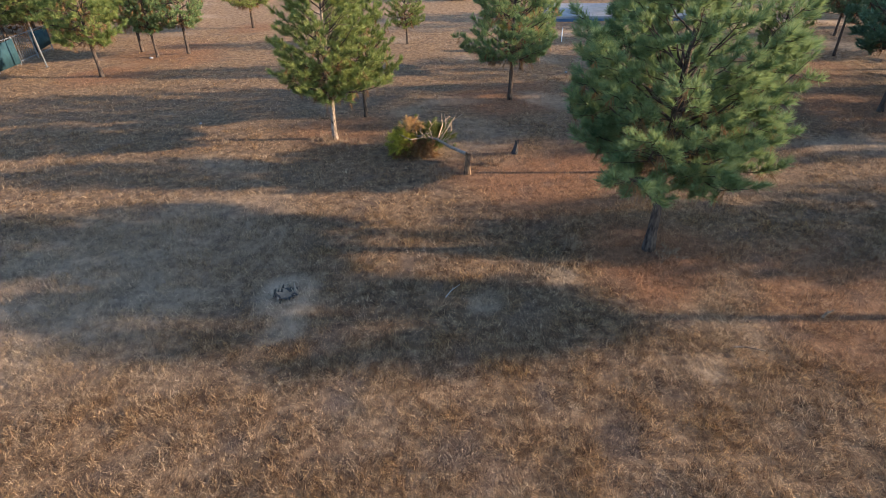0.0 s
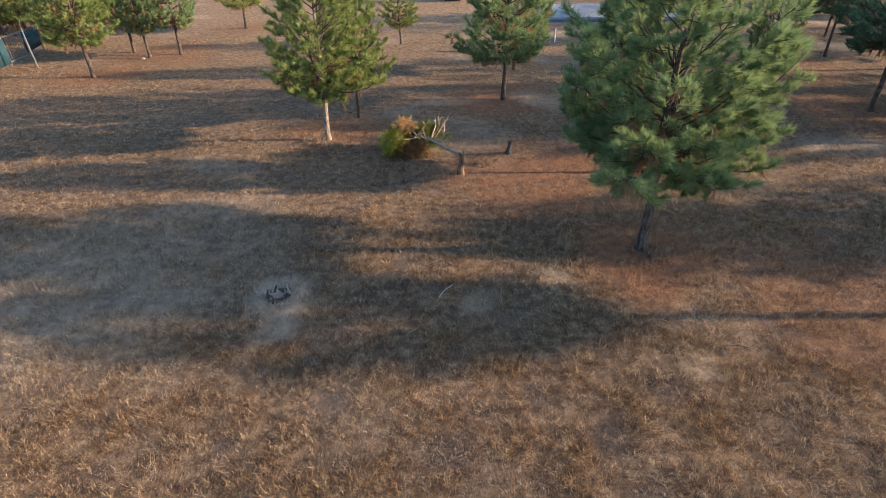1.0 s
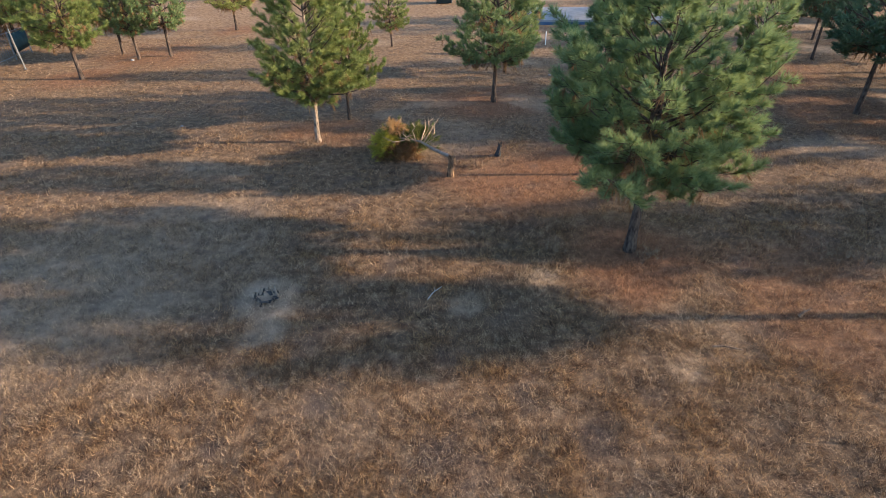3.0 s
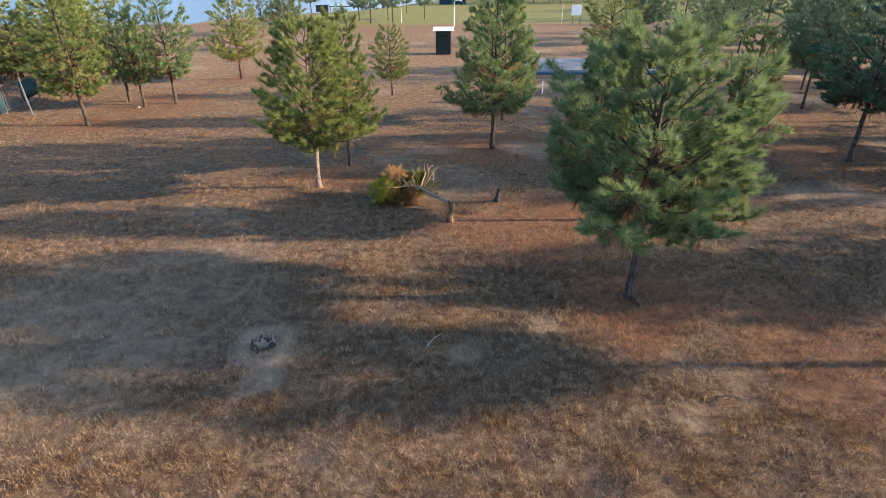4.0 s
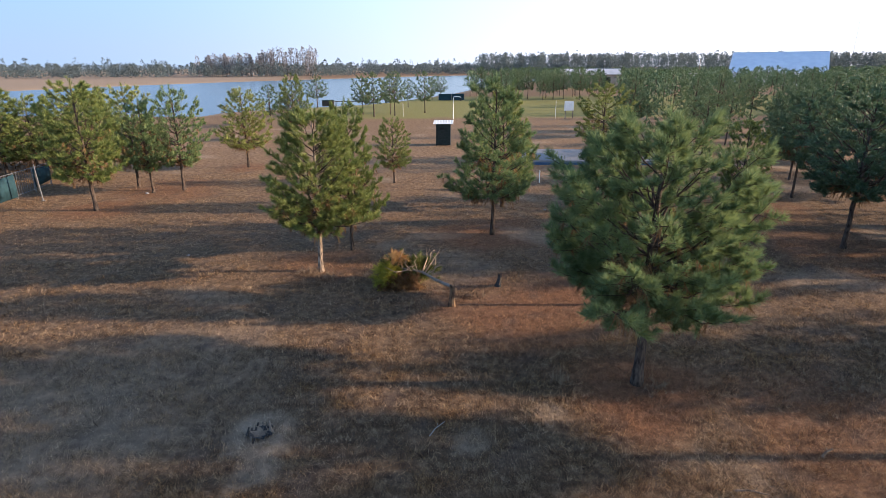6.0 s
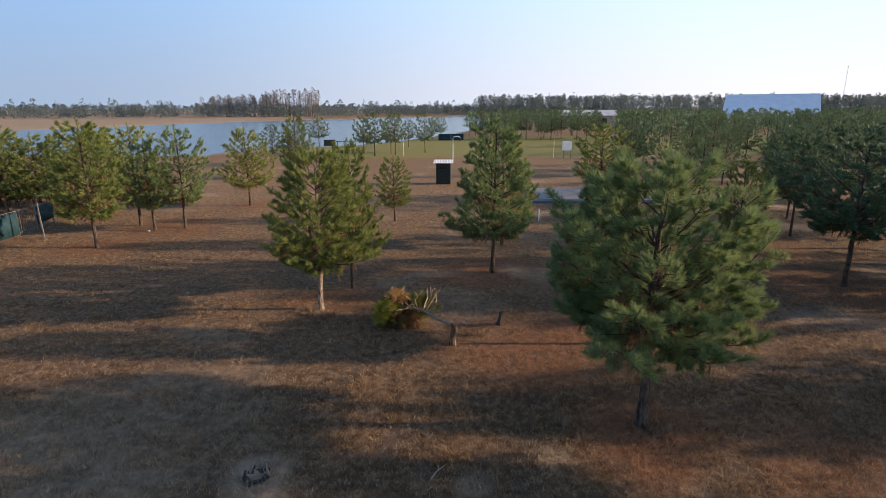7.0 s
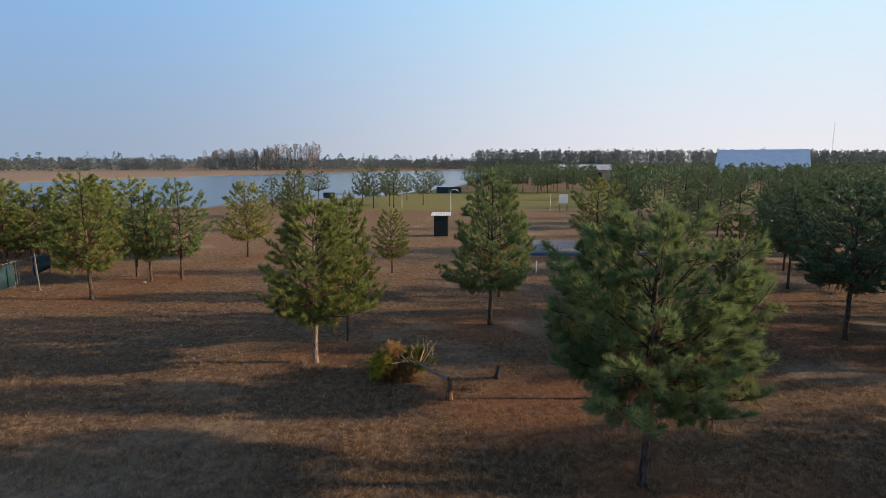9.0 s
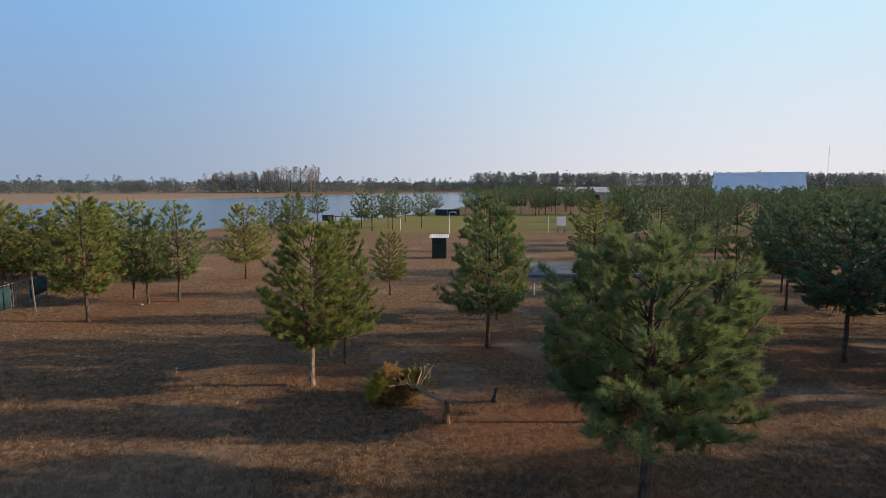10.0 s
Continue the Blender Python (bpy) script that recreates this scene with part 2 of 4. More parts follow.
def part(name, bm, mat, parent=None, label="", smooth=False):
    """Link a bmesh as one mesh object under a thing or a part."""
    me = bpy.data.meshes.new(name)
    bmesh.ops.recalc_face_normals(bm, faces=bm.faces[:])
    bm.to_mesh(me)
    bm.free()
    me.materials.append(mat)
    for p in me.polygons:
        p.use_smooth = smooth
    ob = new(name, me)
    if parent is not None:
        ob.parent = parent
    return tagged(ob, label) if label else ob


def box(bm, x0, x1, y0, y1, z0, z1, bevel=0.0):
    r = bmesh.ops.create_cube(bm, size=1, matrix=Matrix.LocRotScale(((x0 + x1) / 2, (y0 + y1) / 2, (z0 + z1) / 2), None, (x1 - x0, y1 - y0, z1 - z0)))
    if bevel:
        edges = list({e for v in r["verts"] for e in v.link_edges})
        bmesh.ops.bevel(bm, geom=edges, offset=bevel, segments=2, affect="EDGES")
    return bm


def tubes(paths, sides=5):
    """Verts and quad faces of tubes: each path is (points (k, 3), radii (k,))."""
    verts, faces, at = [], [], 0
    for pts, rad in paths:
        pts, rad = np.asarray(pts, float), np.asarray(rad, float)
        d = np.gradient(pts, axis=0)
        d /= np.linalg.norm(d, axis=1)[:, None] + 1e-9
        ref = np.where(np.abs(d[:, 2:3]) > 0.9, [[1.0, 0, 0]], [[0, 0, 1.0]])
        a = np.cross(d, ref)
        a /= np.linalg.norm(a, axis=1)[:, None] + 1e-9
        b = np.cross(d, a)
        ang = np.arange(sides) * 2 * np.pi / sides
        ring = pts[:, None] + rad[:, None, None] * (a[:, None] * np.cos(ang)[None, :, None] + b[:, None] * np.sin(ang)[None, :, None])
        verts.append(ring.reshape(-1, 3))
        k = len(pts)
        i, j = np.meshgrid(np.arange(k - 1), np.arange(sides), indexing="ij")
        n = (j + 1) % sides
        faces.append(np.stack([at + i * sides + j, at + i * sides + n, at + (i + 1) * sides + n, at + (i + 1) * sides + j], -1).reshape(-1, 4))
        at += k * sides
    return np.concatenate(verts), np.concatenate(faces)


def needles(origins, ways, lengths, count, long, wide, rng, droop=0.15, spread=(0.35, 1.1)):
    """Triangles of needle tufts: each shoot from an origin along a way carries count needles."""
    o = np.repeat(origins, count, 0)
    w = np.repeat(ways / np.linalg.norm(ways, axis=1)[:, None], count, 0)
    ln = np.repeat(lengths, count)
    n = len(o)
    r = rng.normal(size=(n, 3))
    r -= (r * w).sum(1)[:, None] * w
    r /= np.linalg.norm(r, axis=1)[:, None] + 1e-9
    s = rng.random(n)
    th = spread[1] + (spread[0] - spread[1]) * s + rng.normal(0, 0.12, n)
    d = w * np.cos(th)[:, None] + r * np.sin(th)[:, None]
    base = o + w * (ln * s)[:, None]
    size = long * rng.uniform(0.7, 1.15, n)
    tip = base + d * size[:, None]
    tip[:, 2] -= droop * size
    side = np.cross(d, rng.normal(size=(n, 3)))
    side *= (wide / 2 / (np.linalg.norm(side, axis=1) + 1e-9))[:, None]
    v = np.stack([base - side, base + side, tip], 1).reshape(-1, 3)
    return v, np.arange(3 * n).reshape(-1, 3)


# ---------------------------------------------------------------- ground
LAKE_Z = -0.5
LAKE = [(-36, 91), (-35, 99), (-14.5, 115), (-6, 128), (9.5, 166), (30, 240), (75, 330), (75, 520), (38, 520), (0, 480), (-55, 405),
        (-108, 318), (-132, 262), (-142, 222), (-150, 196), (-118, 140), (-70, 96)]


def inside(px, py, poly):
    hit = np.zeros(np.shape(px), bool)
    for (x0, y0), (x1, y1) in zip(poly, poly[1:] + poly[:1]):
        cross = ((y0 > py) != (y1 > py)) & (px < (x1 - x0) * (py - y0) / (y1 - y0 + 1e-12) + x0)
        hit ^= cross
    return hit


def to_edge(px, py, poly):
    best = np.full(np.shape(px), 1e9)
    for (x0, y0), (x1, y1) in zip(poly, poly[1:] + poly[:1]):
        dx, dy = x1 - x0, y1 - y0
        t = np.clip(((px - x0) * dx + (py - y0) * dy) / (dx * dx + dy * dy), 0, 1)
        best = np.minimum(best, np.hypot(px - x0 - t * dx, py - y0 - t * dy))
    return best


def wave(x, y, seed):
    """Cheap smooth variation in about -1..1."""
    r = np.random.default_rng(seed)
    out = 0
    for k in range(5):
        a, f, p = r.uniform(0, 6.28), r.uniform(0.5, 1.6) * 1.55 ** k, r.uniform(0, 6.28)
        out = out + np.sin((x * np.cos(a) + y * np.sin(a)) * f + p + 1.3 * np.sin((y * np.cos(a) - x * np.sin(a)) * f * 0.7 + p)) / 1.4 ** k
    return out / 2.4


def height_at(x, y):
    x, y = np.asarray(x, float), np.asarray(y, float)
    z = 0.035 * wave(x * 0.35, y * 0.35, 3) + 0.02 * wave(x * 1.3, y * 1.3, 4)
    d = np.hypot(x + 3.36, (y - 9.33))
    z = z + 0.10 * np.exp(-(d / 0.75) ** 2) - 0.12 * np.exp(-(d / 0.22) ** 2)
    far = np.clip((np.hypot(x, y) - 60) / 60, 0, 1)
    z = z * (1 - far)
    e = to_edge(x, y, LAKE)
    sunk = np.where(inside(x, y, LAKE), -0.5 - 1.2 * np.clip(e / 6, 0, 1), -0.5 * np.clip(1 - e / 5, 0, 1))
    return z + sunk


def smooth(a, lo, hi):
    t = np.clip((a - lo) / (hi - lo), 0, 1)
    return t * t * (3 - 2 * t)


LITTER_SPOTS = [(4.7, 10.6, 2.4, 0.85), (8.0, 8.9, 3.2, 0.55), (3.0, 15.0, 3.6, 0.7), (3.0, 22.9, 3.6, 0.8), (-3.6, 19.2, 2.6, 0.6), (4.6, 15.9, 2.8, 0.8),
                (-17, 28.5, 3.0, 0.7), (-15.5, 33, 4.5, 0.6), (-12.9, 40.8, 2.6, 0.6), (16.5, 20.5, 4.0, 0.6), (16, 27, 4.5, 0.7), (12, 8.3, 2.5, 0.5), (10.0, 24.0, 4.0, 0.5)]
BARE_SPOTS = [(-8.2, 9.6, 4.2, 0.42), (-6.0, 12.5, 3.0, 0.26), (-3.36, 9.33, 0.95, 0.85), (-3.1, 8.35, 0.5, 0.6), (-6.4, 8.6, 1.6, 0.3), (0.9, 9.0, 0.5, 0.5), (2.6, 9.9, 0.5, 0.6),
              (-5.5, 10.5, 2.5, 0.22), (-8.5, 11.5, 2.5, 0.25), (0.6, 19.0, 2.6, 0.35), (4.6, 6.9, 0.5, 0.4)]


def cover_at(x, y):
    """How much pine litter, bare grey soil and mown lawn covers a place."""
    w = wave(x * 0.9, y * 0.9, 8)
    litter, bare = 0.0, 0.0
    for cx, cy, r, k in LITTER_SPOTS:
        d = np.hypot(x - cx, y - cy) + 0.5 * w * r * 0.4
        litter = np.maximum(litter, k * (1 - smooth(d, 0.35 * r, r)))
    for cx, cy, r, k in BARE_SPOTS:
        d = np.hypot(x - cx, y - cy) + 0.35 * w * r * 0.5
        bare = np.maximum(bare, k * (1 - smooth(d, 0.45 * r, r)))
    patch = smooth(wave(x * 0.55 + 7, y * 0.55, 12), 0.45, 0.95) * 0.5 * (np.hypot(x, y) < 70)
    bare = np.maximum(bare, patch)
    edge = 80.5 + 1.2 * w
    lawn = smooth(y, edge - 1.5, edge + 1.5) * (1 - smooth(y, 135, 142)) * smooth(x, -24, -16)
    shore = (1 - smooth(to_edge(x, y, LAKE), 2, 7)) * 0.6
    sand = smooth(y - 190 - 0.35 * (x + 146), 0, 25) * (1 - smooth(x, -120, -60)) * smooth(y, 150, 190)
    return np.clip(litter, 0, 1), np.clip(np.maximum(bare, np.maximum(shore * (1 - lawn), 0.7 * sand)), 0, 1), np.clip(lawn, 0, 1)


DARK_SPOTS = [(1.60, 6.15, 0.15, 0.42), (0.12, 5.2, 0.27, 0.36), (2.6, 5.45, 0.22, 0.36), (0.53, 4.72, 0.16, 0.2), (-1.9, 6.3, 0.2, 0.25), (3.9, 6.4, 0.3, 0.2), (-3.3, 5.5, 0.25, 0.2)]


def dark_patch_at(x, y):
    """How much darker the ground and blades are coloured at a place; blades are sparser there."""
    out = smooth(wave(x * 1.9 + 3, y * 1.9, 41), 0.35, 0.95) * 0.5 * (np.hypot(x, y) < 45)
    w = wave(x * 4.0, y * 4.0, 42) * 0.8
    for cx, cy, rx, ry in DARK_SPOTS:
        out = np.maximum(out, 0.75 - 0.75 * smooth(np.hypot((x - cx) / rx, (y - cy) / ry) + w, 0.4, 1.6))
    return np.clip(out, 0, 1)


def axis(lo, hi, step, far_lo, far_hi, grow):
    core = np.arange(lo, hi + step, step)
    up, s = [core[-1]], step
    while up[-1] < far_hi:
        s *= grow
        up.append(up[-1] + s)
    down, s = [core[0]], step
    while down[-1] > far_lo:
        s *= grow
        down.append(down[-1] - s)
    return np.concatenate([down[:0:-1], core, up[1:]])


def paint_cover(me, co):
    a = me.color_attributes.new("cover", "FLOAT_COLOR", "POINT")
    c = np.ones((len(co), 4))
    c[:, 0], c[:, 1], c[:, 2] = cover_at(co[:, 0], co[:, 1])
    c[:, 3] = dark_patch_at(co[:, 0], co[:, 1])
    a.data.foreach_set("color", c.ravel())


def build_ground():
    xs = axis(-26, 26, 0.36, -3000, 3000, 1.075)
    ys = axis(2, 46, 0.36, -400, 4200, 1.06)
    gx, gy = np.meshgrid(xs, ys, indexing="ij")
    v = np.stack([gx, gy, height_at(gx, gy)], -1).reshape(-1, 3)
    i, j = np.meshgrid(np.arange(len(xs) - 1), np.arange(len(ys) - 1), indexing="ij")
    q = i * len(ys) + j
    f = np.stack([q, q + len(ys), q + len(ys) + 1, q + 1], -1).reshape(-1, 4)
    me = mesh_of("ground", v, f, GROUND, True)
    paint_cover(me, v)
    tagged(new("ground", me), "dry orange-brown grass field with bare soil and pine litter", "ground", kind="structure")


def build_lake():
    bm = bmesh.new()
    vs = [bm.verts.new((x * 1.0, y * 1.0, LAKE_Z)) for x, y in LAKE]
    bm.faces.new(vs)
    ob = part("lake", bm, WATER)
    tagged(ob, "calm blue lake reflecting the pale sky", "lake", kind="structure")


build_ground()
build_lake()


# ---------------------------------------------------------------- pines
# crown outlines: height share of the crown, share of the widest radius
DOME = [(0.0, 0.55), (0.08, 0.84), (0.18, 0.98), (0.34, 1.0), (0.52, 0.94), (0.68, 0.84), (0.81, 0.71), (0.92, 0.55), (1.0, 0.30)]
SPIRE = [(0.0, 0.55), (0.08, 0.86), (0.20, 1.0), (0.38, 0.96), (0.56, 0.85), (0.72, 0.70), (0.85, 0.54), (0.94, 0.40), (1.0, 0.20)]
ROUND = [(0.0, 0.45), (0.12, 0.76), (0.28, 0.95), (0.45, 1.0), (0.62, 0.95), (0.77, 0.82), (0.89, 0.62), (0.96, 0.42), (1.0, 0.18)]


def pine(seed, h, clear, radius, limbs, shoots, per_shoot, wide, trunk_r, outline=DOME, lean=(0.0, 0.0), mat=None, bark=None, long=0.20, brown=0.25, label="", sides=9, single=False, stalks=True, droop=0.35, side_twigs=7):
    """A pine as trunk, limbs that rise to the crown's outline, tufts at their outer twigs and dead inner needles. single: every limb is a part of its own."""
    rng = np.random.default_rng(seed)
    thing = new("pine_tree")
    tagged(thing, label or "young pine with dark bark and long green needles", "pine tree", "plantation pines")
    k = 12
    t = np.linspace(0, 1, k)
    bend = rng.normal(0, 0.04, (k, 2)).cumsum(0) * 0.3 * (t * (1.15 - t))[:, None] * 4
    spine = np.stack([lean[0] * t + bend[:, 0], lean[1] * t + bend[:, 1], h * 0.97 * t - 0.05], 1)
    rad = trunk_r * (1 - t) ** 0.8 + 0.012
    rad[0] *= 1.35
    v, f = tubes([(spine, rad)], sides)
    child("trunk", mesh_of("trunk", v, f, bark or BARK, True), thing)
    ou, orad = np.array(outline).T
    low = clear - droop
    lobe = rng.uniform(0, 6.28, 3)
    wood_limbs, stems, so, sw, sl, bo, bw = [], [], [], [], [], [], []
    s = np.linspace(0, 1, 6)
    for i in range(limbs):
        u = min(0.97, ((i + rng.random()) / limbs) ** 1.12)
        az = i * 2.39996 + rng.normal(0, 0.35)
        flat = np.array([math.cos(az), math.sin(az), 0])
        uneven = 1 + 0.12 * math.sin(2 * az + lobe[0] + 5 * u) + 0.10 * math.sin(3 * az + lobe[1] - 7 * u)
        reach = radius * float(np.interp(u, ou, orad)) * rng.uniform(0.70, 1.0) * uneven - 0.10
        reach = max(reach, 0.12)
        tip_z = low + (h - 0.18 - low) * u
        rise = reach * (0.08 + 1.0 * u ** 0.8 + rng.normal(0, 0.12))
        base_z = min(max(tip_z - rise, clear), h * 0.93)
        c = np.array([np.interp(base_z, spine[:, 2], spine[:, 0]), np.interp(base_z, spine[:, 2], spine[:, 1]), base_z])
        swing = np.cross(flat, (0, 0, 1)) * rng.normal(0, 0.10 * reach)
        pts = c + flat * (s * reach)[:, None] + swing * (s ** 2)[:, None]
        pts[:, 2] += (tip_z - base_z) * s - 0.14 * reach * np.sin(s * math.pi) * (1 - 0.6 * u)
        pts[1:-1] += rng.normal(0, 0.025 * reach, (4, 3))
        wood_limbs.append((pts, (0.010 + 0.011 * reach) * (1 - s * 0.8)))
        end = pts[-1] - pts[-2]
        end = end / (np.linalg.norm(end) + 1e-9)
        sd = np.cross(flat, (0, 0, 1))
        n = max(2, int(round(side_twigs * (0.35 + 0.65 * reach / radius))))
        for j in range(n):
            q = 0.24 + 0.76 * ((j + rng.random()) / n) ** 0.85
            p = np.array([np.interp(q, s, pts[:, a]) for a in range(3)])
            w = flat * rng.uniform(0.5, 1.0) + sd * rng.uniform(0.45, 1.2) * (1 if j % 2 else -1) + np.array([0, 0, rng.uniform(-0.15, 0.75)])
            w /= np.linalg.norm(w)
            tl = (0.16 + 0.30 * reach * rng.uniform(0.5, 1.0)) * (1.2 - 0.65 * q)
            e = p + w * tl
            stems.append((np.stack([p, (p + e) / 2 - (0, 0, 0.02), e]), np.array([0.009, 0.007, 0.005])))
            for b in range(shoots):
                g = w * 0.8 + rng.normal(0, 0.38, 3) + np.array([0, 0, 0.85])
                so.append(e - w * tl * (0.75 * b / shoots) * rng.uniform(0.5, 1.0)), sw.append(g), sl.append(rng.uniform(0.08, 0.16))
            if u < 0.62 and rng.random() < brown * 0.55:
                bo.append(p + w * tl * 0.25), bw.append(w * 0.5 + np.array([0, 0, -0.8]))
        for b in range(shoots):
            so.append(pts[-1] - end * 0.10 * b), sw.append(end + rng.normal(0, 0.25, 3) + np.array([0, 0, 0.45])), sl.append(rng.uniform(0.12, 0.2))
        if u < 0.6:
            for b in range(int(brown * 7)):
                q = rng.uniform(0.12, 0.55)
                p = np.array([np.interp(q, s, pts[:, a]) for a in range(3)])
                bo.append(p + rng.normal(0, 0.05, 3)), bw.append(flat * 0.5 + rng.normal(0, 0.4, 3) + np.array([0, 0, -0.7]))
    for a in range(4):
        so.append(spine[-1] - np.array([0, 0, 0.12 * a])), sw.append(np.array([rng.normal(0, 0.25), rng.normal(0, 0.25), 1.0])), sl.append(0.22)
    wood = BARK if bark is None or bark is BARK_PALE else bark
    if single:
        for p in wood_limbs:
            v, f = tubes([p], 6)
            child("limb", mesh_of("limb", v, f, wood, True), thing)
        v, f = tubes(stems, 3)
    else:
        v, f = tubes(wood_limbs, 5 if stalks else 3)
        if stalks:
            v2, f2 = tubes(stems, 3)
            v, f = np.concatenate([v, v2]), np.concatenate([f, f2 + len(v)])
    tagged(child("branchwork", mesh_of("branchwork", v, f, wood, True), thing), kind="stuff")
    v, f = needles(np.array(so), np.array(sw), np.array(sl), per_shoot, long, wide, rng, 0.06, (0.22, 1.0))
    child("crown", mesh_of("crown", v, f, mat or NEEDLE), thing)
    if bo:
        v, f = needles(np.array(bo), np.array(bw), np.full(len(bo), 0.16), max(6, int(per_shoot * 0.6)), long, wide, rng, 0.5)
        tagged(child("dead_needle_mass", mesh_of("dead_needle_mass", v, f, NEEDLE_BROWN), thing, "rust-brown dead needles inside the crown"), kind="stuff")
    return thing


def stand(x, y, turn=0.0, k=1.0, kz=None):
    z = float(height_at(x, y)) - 0.03
    return pose(x, y, z, 0, 0, turn) @ Matrix.Diagonal((k, k, kz or k, 1))


NEAR = pine(14, 6.3, 2.5, 2.6, 88, 5, 36, 0.0125, 0.115, lean=(0.0, 0.05), mat=NEEDLE_DEEP, long=0.20, brown=0.6, single=True, droop=0.4, side_twigs=12,
            label="large near pine with long blue-green needles and brown inner needles")
NEAR.matrix_basis = stand(4.87, 10.87, 170)
BEHIND = pine(12, 5.4, 1.8, 1.6, 60, 4, 28, 0.019, 0.055, SPIRE, mat=NEEDLE_DEEP, brown=0.3, single=True, side_twigs=9, label="dark green pine standing close behind a larger pine")
BEHIND.matrix_basis = stand(5.2, 15.3)
RUBBED = pine(13, 5.9, 1.9, 1.9, 66, 5, 30, 0.016, 0.085, DOME, mat=NEEDLE, bark=BARK_PALE, brown=0.4, single=True, droop=0.4, long=0.18, side_twigs=10, label="sunlit pine with a pale rubbed trunk and yellow-green needles")
RUBBED.matrix_basis = stand(-3.77, 18.63)

MID = [pine(21 + a, 6.0, 1.75, 2.1, 60, 5, 20, 0.022, 0.085, (DOME, DOME, ROUND)[a], mat=(NEEDLE, NEEDLE_DEEP, NEEDLE)[a], brown=0.35, long=0.18, side_twigs=9) for a in range(3)]
OUTER = [pine(61 + a, 6.0, 1.75, 2.1, 54, 4, 14, 0.031, 0.085, (DOME, ROUND, DOME)[a], mat=(NEEDLE, NEEDLE_DEEP, NEEDLE)[a], brown=0.3, long=0.20, side_twigs=8) for a in range(3)]
WIDE = [pine(51 + a, 6.4, 2.5, 2.6, 62, 4, 16, 0.034, 0.072, ROUND, mat=NEEDLE_FAR, brown=0.2, long=0.20, side_twigs=9, label="broad dark pine on a clear trunk by the grove") for a in range(2)]
LEAN = [pine(31 + a, 6.0, 2.0, 2.2, 42, 3, 10, 0.062, 0.085, (DOME, ROUND, ROUND)[a], mat=NEEDLE_FAR, long=0.22, brown=0.12, sides=7, stalks=False, side_twigs=6) for a in range(3)]
SIDE = pine(41, 6.6, 3.4, 1.85, 56, 4, 14, 0.036, 0.135, ROUND, mat=NEEDLE_DEEP, long=0.22, brown=0.3, side_twigs=8, droop=0.1, label="pine with a tall clear trunk at the side of the clearing")
SIDE.matrix_basis = stand(15.2, 7.95)
used = set()


def plant(kinds, which, x, y, turn, k, kz, label=""):
    src = kinds[which]
    m = stand(x, y, turn, k, kz)
    if id(src) in used:
        ob = copy_thing(src, m)
        ob.matrix_basis = m
    else:
        used.add(id(src))
        src.matrix_basis = m
        ob = src
    if label:
        tagged(ob, label)
    return ob


# x, y, height, crown radius, kind, label
PINE_SPOTS = [
    (-2.92, 21.0, 6.0, 1.25, 0, "slender pine close behind a pale-trunked pine"),
    (2.99, 23.0, 6.8, 1.9, 1, "full dark green pine beside the cut brush"),
    (-1.86, 34.5, 4.2, 1.2, 2, "small round-crowned young pine on a thin trunk"),
    (-12.95, 40.8, 5.8, 1.85, 0, "yellow-green pine standing alone in dry grass"),
    (-14.5, 33.0, 6.15, 1.7, 1, ""), (-17.6, 33.9, 6.3, 1.7, 0, ""), (-16.05, 32.4, 5.5, 1.4, 1, ""),
    (-17.1, 28.3, 6.7, 2.0, 2, "sunlit pine with many brown inner needles near the fence"),
    (-25.6, 37.0, 5.6, 1.9, 2, "sunlit pine beyond the screened fence"), (-32.0, 42.0, 6.0, 2.0, 2, "sunlit pine beyond the screened fence"), (-27.2, 42.5, 5.4, 1.8, 0, "sunlit pine beyond the screened fence"),
    (-21.8, 37.5, 6.2, 1.9, 0, ""), (-24.2, 41.8, 5.9, 2.0, 2, "sunlit pine beyond the screened fence"), (-34.5, 40.0, 5.9, 2.2, 0, "sunlit pine beyond the screened fence"), (-27.2, 36.4, 6.0, 2.3, 0, "sunlit pine beyond the screened fence"), (-30.8, 38.8, 6.1, 2.2, 2, "sunlit pine beyond the screened fence"),
    (14.5, 24.1, 4.9, 1.15, 2, "pale-tipped pine in the shaded grove"), (16.9, 20.3, 6.5, 3.0, 3, "leaning dark pine at the edge of the grove"),
    (4.1, 27.9, 6.0, 1.55, 0, "pine hidden close behind a fuller pine"),
    (13.9, 42.3, 6.0, 2.3, 0, ""), (22.8, 43.9, 4.9, 2.1, 1, ""), (23.5, 33.8, 6.0, 2.2, 3, ""), (26.0, 40.0, 5.2, 1.9, 2, ""),
    # mostly out of view on the right, added to shade the clearing and grove
    (23.0, 10.9, 6.3, 2.15, 1, "pine out of view, placed for its shadow across the clearing"), (27.0, 11.6, 7.3, 2.4, 2, "pine out of view, placed for its shadow across the clearing"), (19.3, 10.9, 5.6, 1.9, 0, "pine out of view, placed for its shadow across the clearing"), (22.5, 19.6, 6.9, 2.6, 4, ""), (22.0, 23.2, 6.7, 2.3, 1, ""), (29.0, 28.8, 6.2, 2.1, 0, ""), (27.5, 21.0, 6.4, 2.2, 1, ""), (32.0, 19.2, 6.4, 2.2, 2, ""), (20.5, 29.0, 6.0, 2.2, 4, ""), (21.8, 26.2, 6.2, 2.0, 0, ""), (33.0, 23.5, 6.3, 2.2, 0, ""), (20.9, 18.0, 6.4, 2.2, 1, ""), (26.0, 17.2, 6.6, 2.3, 2, ""),
    (-13.0, 57.0, 6.6, 1.75, 0, ""),
]
